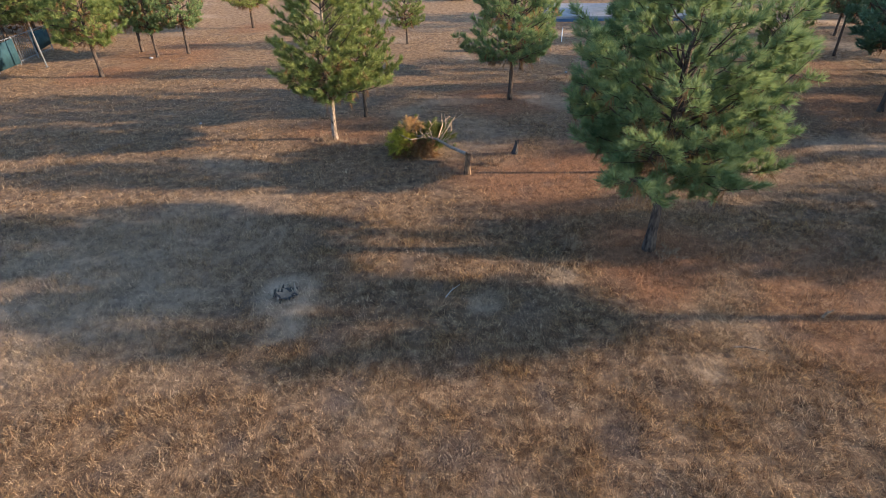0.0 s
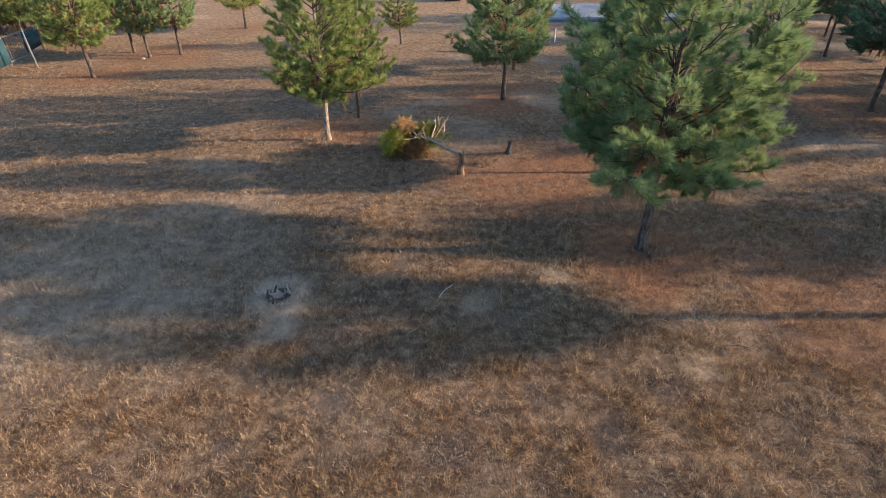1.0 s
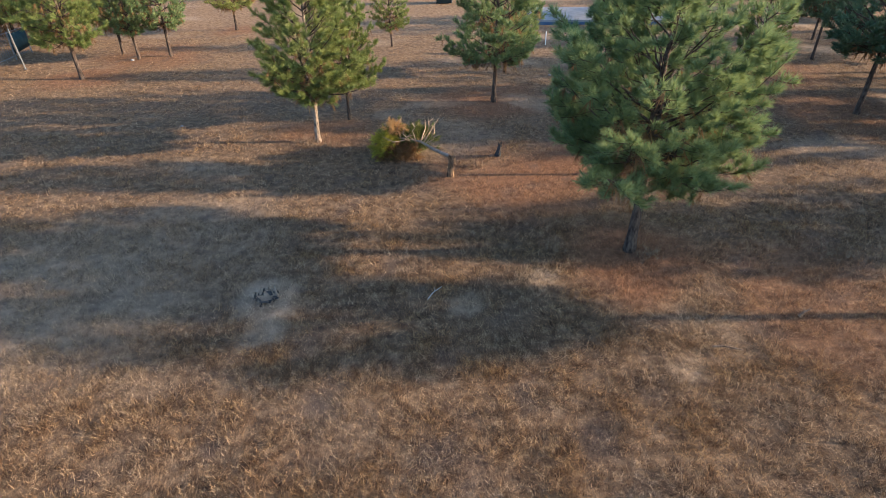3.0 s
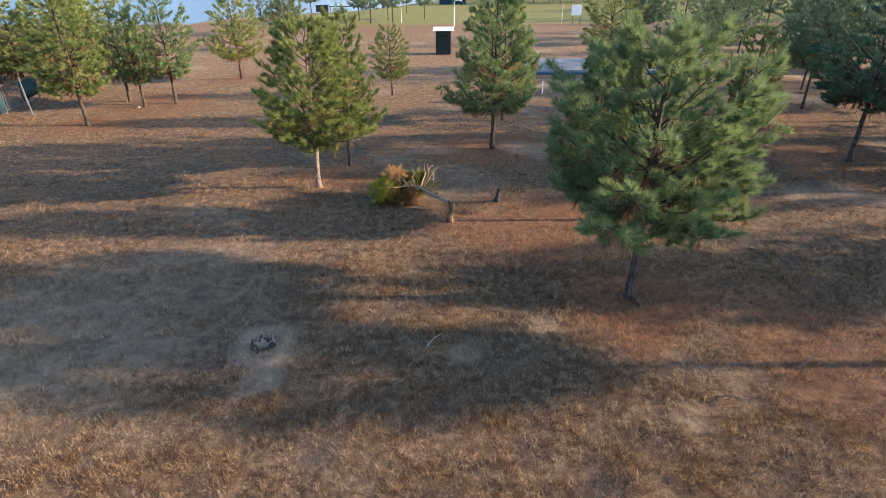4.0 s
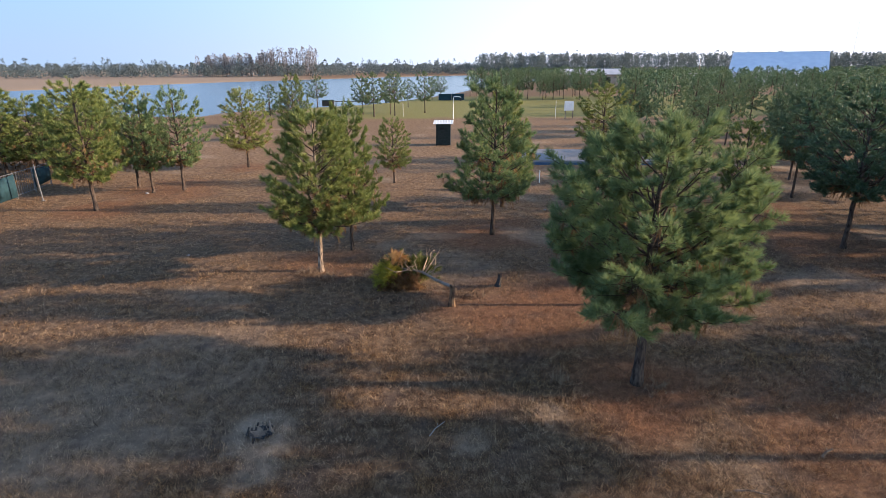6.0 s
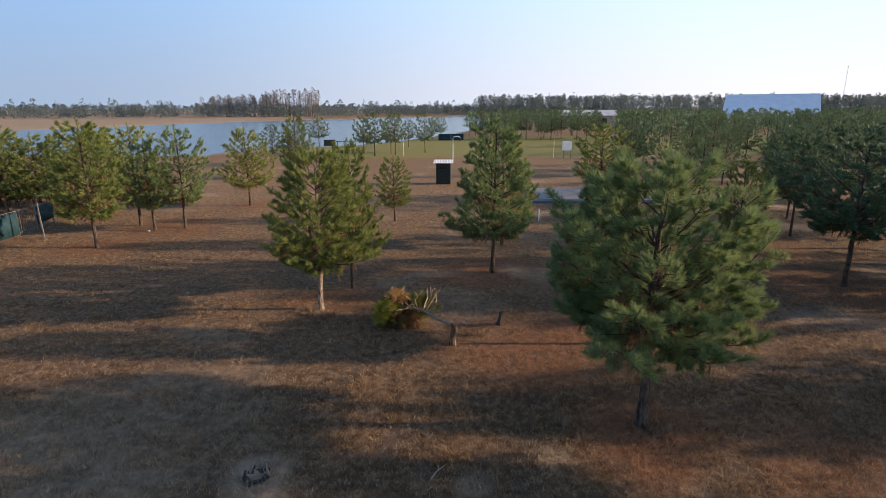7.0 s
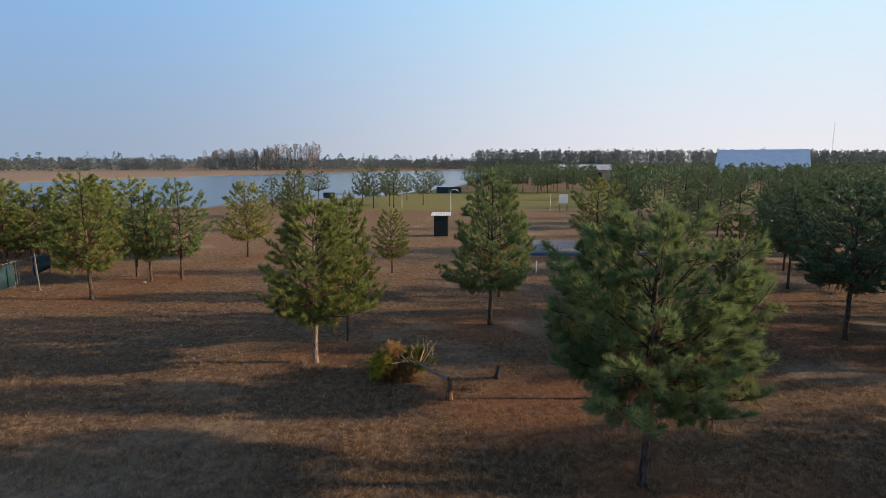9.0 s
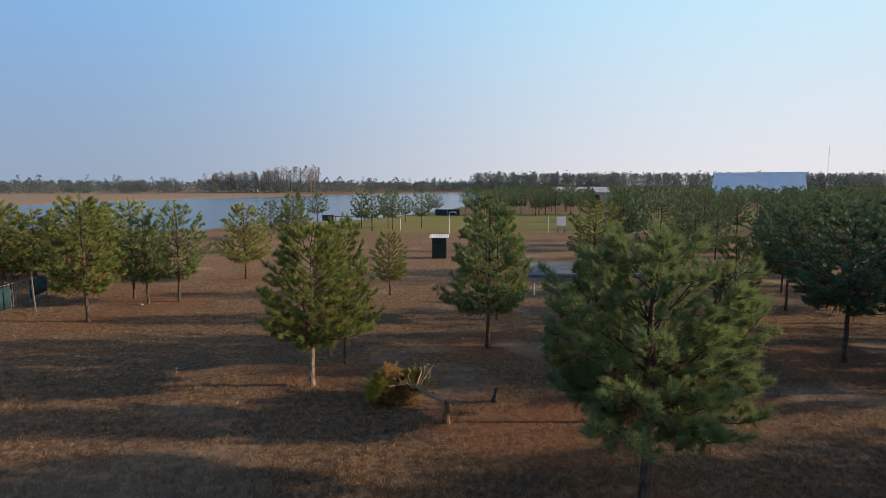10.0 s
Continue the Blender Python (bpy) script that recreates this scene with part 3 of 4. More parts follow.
for i, (x, y, h, r, kind, label) in enumerate(PINE_SPOTS):
    if kind > 2:
        plant(WIDE, kind - 3, x, y, 47.0 * i, r / 2.6, h / 6.4, label)
    elif x > 20:
        plant(LEAN, kind, x, y, 47.0 * i, r / 2.0, h / 6.0, label)
    elif y > 30:
        plant(OUTER, kind, x, y, 47.0 * i, r / 1.85, h / 6.0, label)
    else:
        plant(MID, kind, x, y, 47.0 * i, r / 1.9, h / 6.0, label)

FARTHER = [(-18.9, 70.3, 5.2, 1.5), (-16.6, 73.0, 5.0, 1.4), (-19.4, 104.9, 5.7, 1.9), (-7.2, 83.6, 6.5, 2.2), (-9.3, 88.0, 6.0, 1.8), (-4.2, 85.2, 6.6, 1.8), (-5.0, 87.5, 6.2, 1.5), (-2.6, 103.0, 5.1, 1.4),
           (0.4, 90.0, 6.6, 1.7), (4.1, 129.0, 5.3, 1.6), (2.2, 126.0, 5.0, 1.4)]
for i, (x, y, h, r) in enumerate(FARTHER):
    plant(LEAN, (1, 2, 1)[i % 3], x, y, 71.0 * i, r / 1.9, h / 6.0, "pine at the edge of the mown lawn by the lake")

for i in range(11):
    plant(LEAN, (2, 0, 1)[i % 3], 13.0 + 2.7 * i, 125.0 + 2.0 * math.sin(2.1 * i), 83.0 * i, 0.85 + 0.1 * math.sin(3.3 * i), 1.12 + 0.1 * math.cos(1.7 * i), "tall pine in the row behind the lawn")

rng = np.random.default_rng(5)
placed = [(a[0], a[1]) for a in PINE_SPOTS] + [(a[0], a[1]) for a in FARTHER]
for gx in np.arange(12, 92, 5.0):
    for gy in np.arange(30, 92, 5.2):
        x, y = gx + rng.uniform(-1.5, 1.5), gy + rng.uniform(-1.5, 1.5)
        if x < 0.30 * y + 4.5 or x > 0.95 * y + 8 or rng.random() < 0.28 or min(math.hypot(x - a, y - b) for a, b in placed) < 4.2:
            continue
        placed.append((x, y))
        plant(LEAN, int(rng.integers(3)), x, y, rng.uniform(0, 360), rng.uniform(0.78, 1.12), rng.uniform(0.72, 1.14), "plantation pine among close neighbours")


def profile(u, taper=0.8, peak=0.12):
    if u < peak:
        return 0.72 + 0.28 * u / peak
    return max(0.10, math.cos((u - peak) / (1 - peak) * math.pi / 2) ** taper)


def far_woods(name, spots, mat, per, tri, label, trunks=True, grow=2.2, low=0.28, broad=0.30):
    """Many small far trees as one object: clumps of broad blades round a stem."""
    o, w, sz, stems = [], [], [], []
    g = np.random.default_rng(len(spots))
    for x, y, h, r in spots:
        z0 = max(float(height_at(x, y)), -0.4)
        u = g.random(per) ** 0.8
        a = g.uniform(0, 6.283, per)
        q = r * np.array([profile(b) for b in u]) * np.sqrt(g.uniform(0.15, 1, per))
        o.append(np.stack([x + q * np.cos(a), y + q * np.sin(a), z0 + h * (low + (0.98 - low) * u)], 1))
        w.append(np.stack([np.cos(a), np.sin(a), g.uniform(0.3, 1.6, per)], 1))
        sz.append(np.full(per, 0.16 * r + 0.1))
        if trunks:
            stems.append((np.array([[x, y, z0 - 0.2], [x, y, z0 + h * 0.85]]), np.array([0.011 * h, 0.006 * h])))
    o, w, sz = np.concatenate(o), np.concatenate(w), np.concatenate(sz)
    v, f = needles(o, w, sz, tri, 1.0, broad, g, 0.05, (0.5, 1.3))
    big = np.repeat(np.repeat(sz * grow, tri), 3)[:, None]
    c = np.repeat(np.repeat(o, tri, 0), 3, 0)
    v = c + (v - c) * big
    thing = tagged(new(name), label, "woods", kind="stuff")
    child("crowns", mesh_of(name, v, f, mat), thing)
    if stems:
        v, f = tubes(stems, 4)
        child("stems", mesh_of("stems", v, f, BARK), thing)
    return thing


spots = []
for gx in np.arange(8, 330, 5.0):
    for gy in np.arange(92, 330, 6.0):
        x, y = gx + rng.uniform(-2, 2), gy + rng.uniform(-2, 2)
        if x > 1.05 * y + 10 or (x < 0.30 * y + 4.5 and y < 128) or inside(x, y, LAKE) or to_edge(x, y, LAKE) < 4:
            continue
        if 100 < x < 185 and 195 < y < 255 or 55 < x < 90 and 195 < y < 230 or x < 9 + 0.1 * (y - 128) or rng.random() < 0.2 or (0.322 < x / y < 0.352 and 120 < y < 215):
            continue
        spots.append((x, y, rng.uniform(4.6, 6.8), rng.uniform(1.5, 2.2)))
far_woods("plantation_woods", spots, NEEDLE_FAR, 44, 5, "dense young pine plantation in the distance", True, 1.5, 0.2)

spots = []
for k in range(1050):
    y = rng.uniform(560, 680)
    x = rng.uniform(60, 0.98 * y)
    spots.append((x, y, rng.uniform(16, 20.5) + (2.0 if rng.random() < 0.1 else 0.0), rng.uniform(2.6, 4.0)))
far_woods("tall_pine_woods", spots, HAZED_NEEDLE, 38, 5, "tall dark pine wood along the horizon", False, 2.1, 0.02, 0.5)

spots = []
for k in range(1250):
    y = rng.uniform(0, 1)
    x = rng.uniform(-580, 150)
    base = 420 + 0.10 * (x + 300) if x < -60 else 520 + 0.3 * (x + 60)
    spots.append((x, base + 260 * y ** 1.4, (rng.uniform(6.5, 9.5) + (4.0 if rng.random() < 0.06 else 0.0)) * (1 + 0.4 * y), rng.uniform(2.2, 4.6)))
far_woods("lakeside_woods", spots, HAZED_NEEDLE, 36, 5, "low wood along the far shore of the lake", False, 1.7, 0.03, 0.5)

spots = []
for k in range(85):
    x = rng.uniform(-186, -92)
    spots.append((x, 490 + rng.uniform(-8, 18), rng.uniform(13, 19) if x < -135 else rng.uniform(18, 25), rng.uniform(2.2, 3.6)))
far_woods("bare_tree_clump", spots, FAR_BARE, 60, 6, "tall greyish leafless trees on the far shore", True, 2.0, 0.12)


spots = []
for k in range(46):
    spots.append((rng.uniform(-37, -24.6), rng.uniform(35.2, 46), rng.uniform(1.3, 2.6), rng.uniform(0.5, 0.9)))
far_woods("dry_brush_thicket", spots, NEEDLE_BROWN, 30, 6, "brown dry underbrush beneath the pines", True, 1.3, 0.05)


# ---------------------------------------------------------------- grass
def blades(rng, x0, x1, y0, y1, density, tall, wide, lean):
    n = int((x1 - x0) * (y1 - y0) * density)
    x, y = rng.uniform(x0, x1, n), rng.uniform(y0, y1, n)
    keep = np.ones(n, bool)
    lit, bare, lawn = cover_at(x, y)
    clump = 0.5 * wave(x * 2.6, y * 2.6, 21) + 0.7 * wave(x * 8.0, y * 8.0, 22)
    keep &= (rng.random(n) > bare * 0.4) & (rng.random(n) > dark_patch_at(x, y) * 0.6) & (rng.random(n) < 0.78 + 0.45 * clump) & (rng.random(n) > lit * 0.35)
    x, y, clump = x[keep], y[keep], clump[keep]
    n = len(x)
    z = height_at(x, y)
    az = 1.5 * wave(x * 5.0, y * 5.0, 30) + rng.uniform(-2.8, 2.8, n) + 1.2
    t = tall * rng.uniform(0.45, 1.25, n) * np.clip(1 + 0.6 * clump, 0.35, 1.8)
    ln = lean * rng.uniform(0.1, 1.4, n)
    base = np.stack([x, y, z - 0.01], 1)
    d = np.stack([np.cos(az) * ln, np.sin(az) * ln, np.ones(n)], 1)
    d /= np.linalg.norm(d, axis=1)[:, None]
    turn = rng.uniform(0, 6.283, n)
    s = np.stack([np.cos(turn), np.sin(turn), np.zeros(n)], 1) * (wide * rng.uniform(0.6, 1.3, n) / 2)[:, None]
    v = np.stack([base - s, base + s, base + d * t[:, None]], 1).reshape(-1, 3)
    return v


def build_grass():
    g = np.random.default_rng(77)
    vs = [blades(g, -9, 10, 3.2, 8, 1100, 0.11, 0.010, 1.3), blades(g, -9, 10, 3.2, 8, 2900, 0.15, 0.008, 4.2),
          blades(g, -12, 14, 8, 13, 450, 0.12, 0.011, 1.0), blades(g, -12, 14, 8, 13, 1500, 0.15, 0.011, 4.0),
          blades(g, -18, 20, 13, 20, 140, 0.11, 0.013, 1.0), blades(g, -18, 20, 13, 20, 560, 0.15, 0.014, 3.6), blades(g, -28, 28, 20, 30, 280, 0.14, 0.018, 3.4), blades(g, -36, 30, 30, 38, 130, 0.12, 0.022, 3.2),
          blades(g, -16, 17, -5, 3.2, 160, 0.14, 0.018, 2.0), blades(g, -18, -9, 3.2, 8, 400, 0.14, 0.014, 3.0), blades(g, 10, 20, 3.2, 8, 300, 0.14, 0.015, 3.0), blades(g, -22, -12, 8, 13, 300, 0.14, 0.016, 3.0), blades(g, 14, 24, 8, 13, 260, 0.14, 0.017, 3.0)]
    v = np.concatenate(vs)
    me = mesh_of("dry_grass", v, np.arange(len(v)).reshape(-1, 3), STRAW)
    paint_cover(me, v)
    tagged(new("dry_grass", me), "matted straw-coloured dry grass blades", "grass", kind="stuff")


build_grass()


# ---------------------------------------------------------------- things in the clearing
def rod(points, r0, r1, sides=7):
    points = np.asarray(points, float)
    return tubes([(points, np.linspace(r0, r1, len(points)))], sides)


def rod_part(name, points, r0, r1, mat, parent, label="", sides=7):
    v, f = rod(points, r0, r1, sides)
    return child(name, mesh_of(name, v, f, mat, True), parent, label)


def at(name, x, y, label, category, turn=0.0, group=""):
    ob = tagged(new(name), label, category, group)
    ob.matrix_basis = pose(x, y, float(height_at(x, y)), 0, 0, turn)
    return ob


def stump_body(seed, h, r, mat, parent, tilt=0.0, jag=0.06, name="stump_body"):
    """A bark-covered stump with a flared foot and a torn top."""
    g = np.random.default_rng(seed)
    n, rings = 14, 6
    v = []
    for k in range(rings):
        t = k / (rings - 1)
        for a in range(n):
            q = 2 * math.pi * a / n
            rr = r * (1.45 - 0.75 * min(1, t * 1.3)) * (1 + 0.10 * math.sin(3 * q + seed) + g.normal(0, 0.03))
            z = h * t - 0.04 + (g.uniform(-jag, jag) if k == rings - 1 else 0)
            v.append((rr * math.cos(q) + tilt * t, rr * math.sin(q), z))
    v.append((tilt, 0, h - 0.05))
    f = [(k * n + a, k * n + (a + 1) % n, (k + 1) * n + (a + 1) % n, (k + 1) * n + a) for k in range(rings - 1) for a in range(n)]
    f += [((rings - 1) * n + a, (rings - 1) * n + (a + 1) % n, rings * n, rings * n) for a in range(n)]
    me = bpy.data.meshes.new(name)
    me.from_pydata(v, [], [tuple(dict.fromkeys(q)) for q in f])
    me.materials.append(mat)
    return child(name, me, parent)


def broken_stump():
    thing = at("pine_stump", 0.80, 15.38, "knee-high weathered broken pine stump with torn top", "stump")
    body = stump_body(3, 0.70, 0.085, STUMP_BARK, thing)
    for k, (dx, h) in enumerate(((0.07, 0.80), (0.04, 0.74), (0.08, 0.66))):
        rod_part("splinter", [(dx, -0.05 + 0.04 * k, 0.25), (dx + 0.01, -0.05 + 0.04 * k, h)], 0.022, 0.006, DEADWOOD, body, "pale torn wood splinter", 5)


def charred_stump(x, y, h, r, seed, tilt=0.0):
    thing = at("charred_stump", x, y, "blackened old stump with a pale weathered streak", "stump")
    body = stump_body(seed, h, r, CHAR, thing, tilt, 0.10)
    rod_part("pale_streak", [(r * 0.3, -r * 1.05, 0.02), (r * 0.35 + tilt * 0.6, -r * 0.98, h * 0.6), (r * 0.2 + tilt, -r * 0.7, h + 0.03)], 0.022, 0.012, DEADWOOD, body, "strip of bare pale wood", 5)


def rotten_stump():
    thing = at("rotten_stump", -3.36, 9.33, "rotted black stump remains in a grey bare patch", "stump")
    g = np.random.default_rng(8)
    # shallow disc in char colour: the darkness inside the hole is painted
    n = 16
    v = [(0.0, 0.0, 0.015)] + [((0.25 + 0.05 * math.sin(3 * k)) * math.cos(k * 0.3927), 0.22 * math.sin(k * 0.3927), 0.10 + 0.03 * math.sin(2.3 * k)) for k in range(n)]
    me = bpy.data.meshes.new("hollow")
    me.from_pydata(v, [], [(0, 1 + k, 1 + (k + 1) % n) for k in range(n)])
    me.materials.append(CHAR)
    child("hollow", me, thing, "shallow dark disc standing in for the shade of a rotted hollow")
    for k in range(15):
        a = 0.3 + k * 0.42
        r = 0.24 + 0.06 * g.random()
        p = np.array([r * math.cos(a), r * math.sin(a), -0.10])
        q = p + np.array([-0.06 * math.cos(a), -0.06 * math.sin(a), g.uniform(0.24, 0.44) * (0.6 if math.sin(a) < -0.3 else 1.0)])
        rod_part("stump_shard", [p, (p + q) / 2 + g.normal(0, 0.02, 3), q], 0.045, 0.014, (TIMBER, CHAR, TIMBER)[k % 3], thing, "", 6)


def brush_pile():
    thing = at("cut_pine_top", -0.55, 17.05, "felled pine top with yellowed needles and bare forked branches", "brush pile")
    g = np.random.default_rng(4)
    hinge = np.array([1.32, -1.62, 0.66])
    mid = np.array([0.45, -0.25, 0.62])
    head = np.array([-0.75, 0.35, 0.55])
    rod_part("fallen_trunk", [hinge, (hinge + mid) / 2 + (0, 0, -0.04), mid, (mid + head) / 2 + (0, 0, 0.05), head], 0.055, 0.025, TIMBER, thing, "bleached fallen trunk", 8)
    forks = [((0.55, -0.3, 0.62), (0.85, -0.15, 1.05), (1.05, 0.0, 1.30)), ((0.45, -0.25, 0.62), (0.62, 0.1, 0.95), (0.60, 0.2, 1.32)), ((0.30, -0.2, 0.62), (0.20, -0.3, 1.0), (0.42, -0.2, 1.25)),
             ((0.62, -0.35, 0.6), (0.86, -0.45, 0.75), (0.84, -0.5, 1.0)), ((0.1, -0.1, 0.6), (-0.1, -0.4, 0.95), (0.05, -0.3, 1.25)), ((0.0, 0.0, 0.6), (-0.4, -0.5, 0.72), (-0.75, -0.6, 0.95)),
             ((-0.2, 0.1, 0.6), (-0.3, 0.0, 1.0), (-0.2, -0.1, 1.25))]
    forks = [np.array(p) for p in forks]
    forks += [p + np.linspace(0, 1, 3)[:, None] * g.normal(0, 0.26, 3) for p in forks[:5]]
    for p in forks:
        p[:, 2] = np.clip(p[:, 2], 0.05, 1.32)
        branch = rod_part("bare_branch", p, 0.022, 0.008, PALE_TWIG, thing, "", 6)
        e = p[1] + (p[2] - p[1]) * 0.4
        rod_part("bare_twig", [e, e + g.normal(0, 0.14, 3) + (0, 0, 0.16)], 0.014, 0.006, PALE_TWIG, branch, "", 5)

    def sprays(name, mat, heads, reach, each, label, sag=0.35):
        """Drooping leafy side branches: tufts strung along short arcs out of the trunk's head."""
        o, w = [], []
        for k in range(heads):
            root = head + (mid - head) * g.uniform(0, 0.9) * np.array([1, 1, 0.6]) + g.normal(0, 0.08, 3)
            a = g.uniform(0, 6.283)
            out = np.array([math.cos(a) * reach[0], math.sin(a) * reach[1], reach[2] * g.uniform(-0.5, 1.0)]) * g.uniform(0.55, 1.0)
            for q in np.linspace(0.25, 1.0, each):
                p = root + out * q - np.array([0, 0, sag * q * q]) + g.normal(0, 0.045, 3)
                p[2] = max(p[2], 0.08)
                o.append(p), w.append(out * np.array([1, 1, 0.4]) + g.normal(0, 0.35, 3) + (0, 0, 0.25))
        v, f = needles(np.array(o), np.array(w), np.full(len(o), 0.12), 44, 0.20, 0.013, g, 0.25, (0.2, 1.0))
        child(name, mesh_of(name, v, f, mat), thing, label)

    # back sprays get the darker needle colour in place of shade
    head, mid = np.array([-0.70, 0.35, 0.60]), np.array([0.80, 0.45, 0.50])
    sprays("shaded_needles", NEEDLE_CUT_SHADED, 110, (0.42, 0.42, 0.52), 5, "needles at the back of the brush, coloured darker as shade", 0.22)
    head, mid = np.array([-0.85, -0.10, 0.60]), np.array([-0.50, 0.0, 0.70])
    sprays("crown", NEEDLE_CUT, 30, (0.30, 0.32, 0.40), 5, "drying yellow-green needles", 0.28)
    head, mid = np.array([-0.7, -0.15, 0.42]), np.array([0.3, -0.20, 0.35])
    sprays("dead_needle_mass", NEEDLE_BROWN, 30, (0.45, 0.25, 0.25), 4, "rust-brown dead needles", 0.4)
    head, mid = np.array([-0.42, 0.0, 1.12]), np.array([-0.22, 0.0, 1.06])
    sprays("straw_tuft", NEEDLE_TAN, 10, (0.16, 0.16, 0.16), 3, "pale tan clump of dead needles", 0.15)


def fallen_stick(x, y, length, turn, r, mat=None, label="bleached stick lying on dry grass"):
    thing = at("fallen_stick", x, y, label, "stick", turn)
    rod_part("stick_body", [(-length / 2, 0, 0.05), (-length * 0.1, 0.02, 0.12), (length / 2, 0, 0.17)], r, r * 0.5, mat or DEADWOOD, thing, "", 6)
    rod_part("side_twig", [(0, 0.01, 0.13), (length * 0.16, 0.07, 0.18)], r * 0.5, r * 0.25, mat or DEADWOOD, thing, "", 5)


broken_stump()
charred_stump(2.44, 16.95, 0.42, 0.085, 5, 0.07)
charred_stump(1.70, 32.2, 0.42, 0.20, 6)
rotten_stump()
brush_pile()
fallen_stick(0.19, 9.25, 0.42, 42, 0.012, TWIG_GREY)
fallen_stick(7.47, 8.2, 0.25, 20, 0.03)
fallen_stick(2.9, 31.4, 1.5, 5, 0.06, BARK, "dark fallen log lying in shade")
fallen_stick(5.5, 7.3, 0.5, -30, 0.02)


# ---------------------------------------------------------------- fence, blind, posts, slab
def screen_fence():
    thing = tagged(new("screened_fence"), "grey picket fence hung with dark blue-green windscreen", "fence")
    posts = [(-22.9, 24.4), (-23.0, 27.0), (-23.05, 29.4), (-23.1, 31.2), (-23.25, 33.0), (-23.45, 34.8)]
    for k, (x, y) in enumerate(posts):
        rod_part("post", [(x, y, -0.1), (x, y, 1.50)], 0.03, 0.03, GALVANISED, thing)
    for k in range(len(posts) - 1):
        (x0, y0), (x1, y1) = posts[k], posts[k + 1]
        rod_part("rail", [(x0, y0, 1.44), (x1, y1, 1.44)], 0.02, 0.02, GALVANISED, thing)
        for i in range(9):
            t = (i + 0.5) / 9
            x, y = x0 + (x1 - x0) * t, y0 + (y1 - y0) * t
            rod_part("picket", [(x, y, 0.05), (x, y, 1.42)], 0.014, 0.014, GALVANISED, thing, "", 4)
        rod_part("rail", [(x0, y0, 0.18), (x1, y1, 0.18)], 0.02, 0.02, GALVANISED, thing)
        if k == 3:
            continue
        n = 14
        v = []
        low = 0.30 if k > 3 else 0.10
        for i in range(n + 1):
            t = i / n
            sag = 0.03 * math.sin(5 * t + k) + 0.04 * math.sin(math.pi * t)
            for z, o in ((low + 0.12 * (k == 4) * t, 0.0), (0.75, sag), (1.40 - 0.06 * math.sin(math.pi * t), 0.01)):
                v.append((x0 + (x1 - x0) * t + 0.055 + o, y0 + (y1 - y0) * t, z))
        f = [(3 * i + j, 3 * i + 3 + j, 3 * i + 4 + j, 3 * i + 1 + j) for i in range(n) for j in range(2)]
        ob = child("screen_panel", mesh_of("screen_panel", v, f, SCREEN, True), thing)
        so = ob.modifiers.new("cloth", "SOLIDIFY")
        so.thickness = 0.012


screen_fence()


def net_post():
    thing = at("steel_post", -21.3, 30.6, "slim galvanised steel post with a dark side strap", "post")
    rod_part("shaft", [(0, 0, -0.1), (-0.05, 0, 1.2), (-0.08, 0, 2.05)], 0.034, 0.03, GALVANISED, thing, "", 10)
    rod_part("strap", [(-0.07, -0.03, 0.55), (-0.11, -0.03, 1.6)], 0.028, 0.028, CHAR, thing, "dark strap")
    rod_part("foot_plate", [(0, 0, -0.02), (0, 0, 0.03)], 0.10, 0.10, GALVANISED, thing, "", 10)


net_post()


def hunting_blind():
    thing = at("hunting_blind", 1.95, 52.0, "dark green box hunting blind with a sloping pale corrugated roof", "hunting blind", -4)
    w, d, z0, z1 = 0.62, 0.62, 0.04, 1.94
    front = part("wall_panel", box(bmesh.new(), -w, w, -d, -d + 0.04, z0, z1, 0.008), BOX_DARK, thing)
    part("wall_panel", box(bmesh.new(), -w, w, d - 0.04, d, z0, z1 + 0.16, 0.008), BOX_DARK, thing)
    part("wall_panel", box(bmesh.new(), -w, -w + 0.04, -d + 0.04, d - 0.04, z0, z1 + 0.06, 0.008), BOX_DARK, thing)
    part("wall_panel", box(bmesh.new(), w - 0.04, w, -d + 0.04, d - 0.04, z0, z1 + 0.06, 0.008), BOX_DARK, thing)
    part("floor_panel", box(bmesh.new(), -w + 0.04, w - 0.04, -d + 0.04, d - 0.04, z0, z0 + 0.04), BOX_DARK, thing)
    part("window_slot", box(bmesh.new(), -0.36, 0.36, -d - 0.012, -d + 0.002, z1 - 0.5, z1 - 0.28, 0.004), DARK, front, "dark window slot")
    # right-hand posts take paler timber: sunlight on that side put into colour
    for sx in (-1, 1):
        for sy in (-1, 1):
            part("corner_post", box(bmesh.new(), sx * (w + 0.035) - 0.03, sx * (w + 0.035) + 0.03, sy * d - 0.03, sy * d + 0.03, -0.08, z1 + 0.02, 0.006), TIMBER if sx > 0 else BOX_DARK, thing)
    n = 60
    v = []
    for i in range(n + 1):
        x = -0.92 + 1.84 * i / n
        zz = 0.014 * (1 if math.sin(x * 2 * math.pi / 0.26) > 0 else -1) * min(1, 4 * abs(math.sin(x * 2 * math.pi / 0.26)))
        v += [(x, -0.86, z1 + 0.07 + zz), (x, 0.86, z1 + 0.25 + zz)]
    f = [(2 * i, 2 * i + 2, 2 * i + 3, 2 * i + 1) for i in range(n)]
    ob = child("roof_sheet", mesh_of("roof_sheet", v, f, ROOF_PALE), thing, "pale corrugated roof sheet")
    ob.modifiers.new("sheet", "SOLIDIFY").thickness = 0.02


hunting_blind()


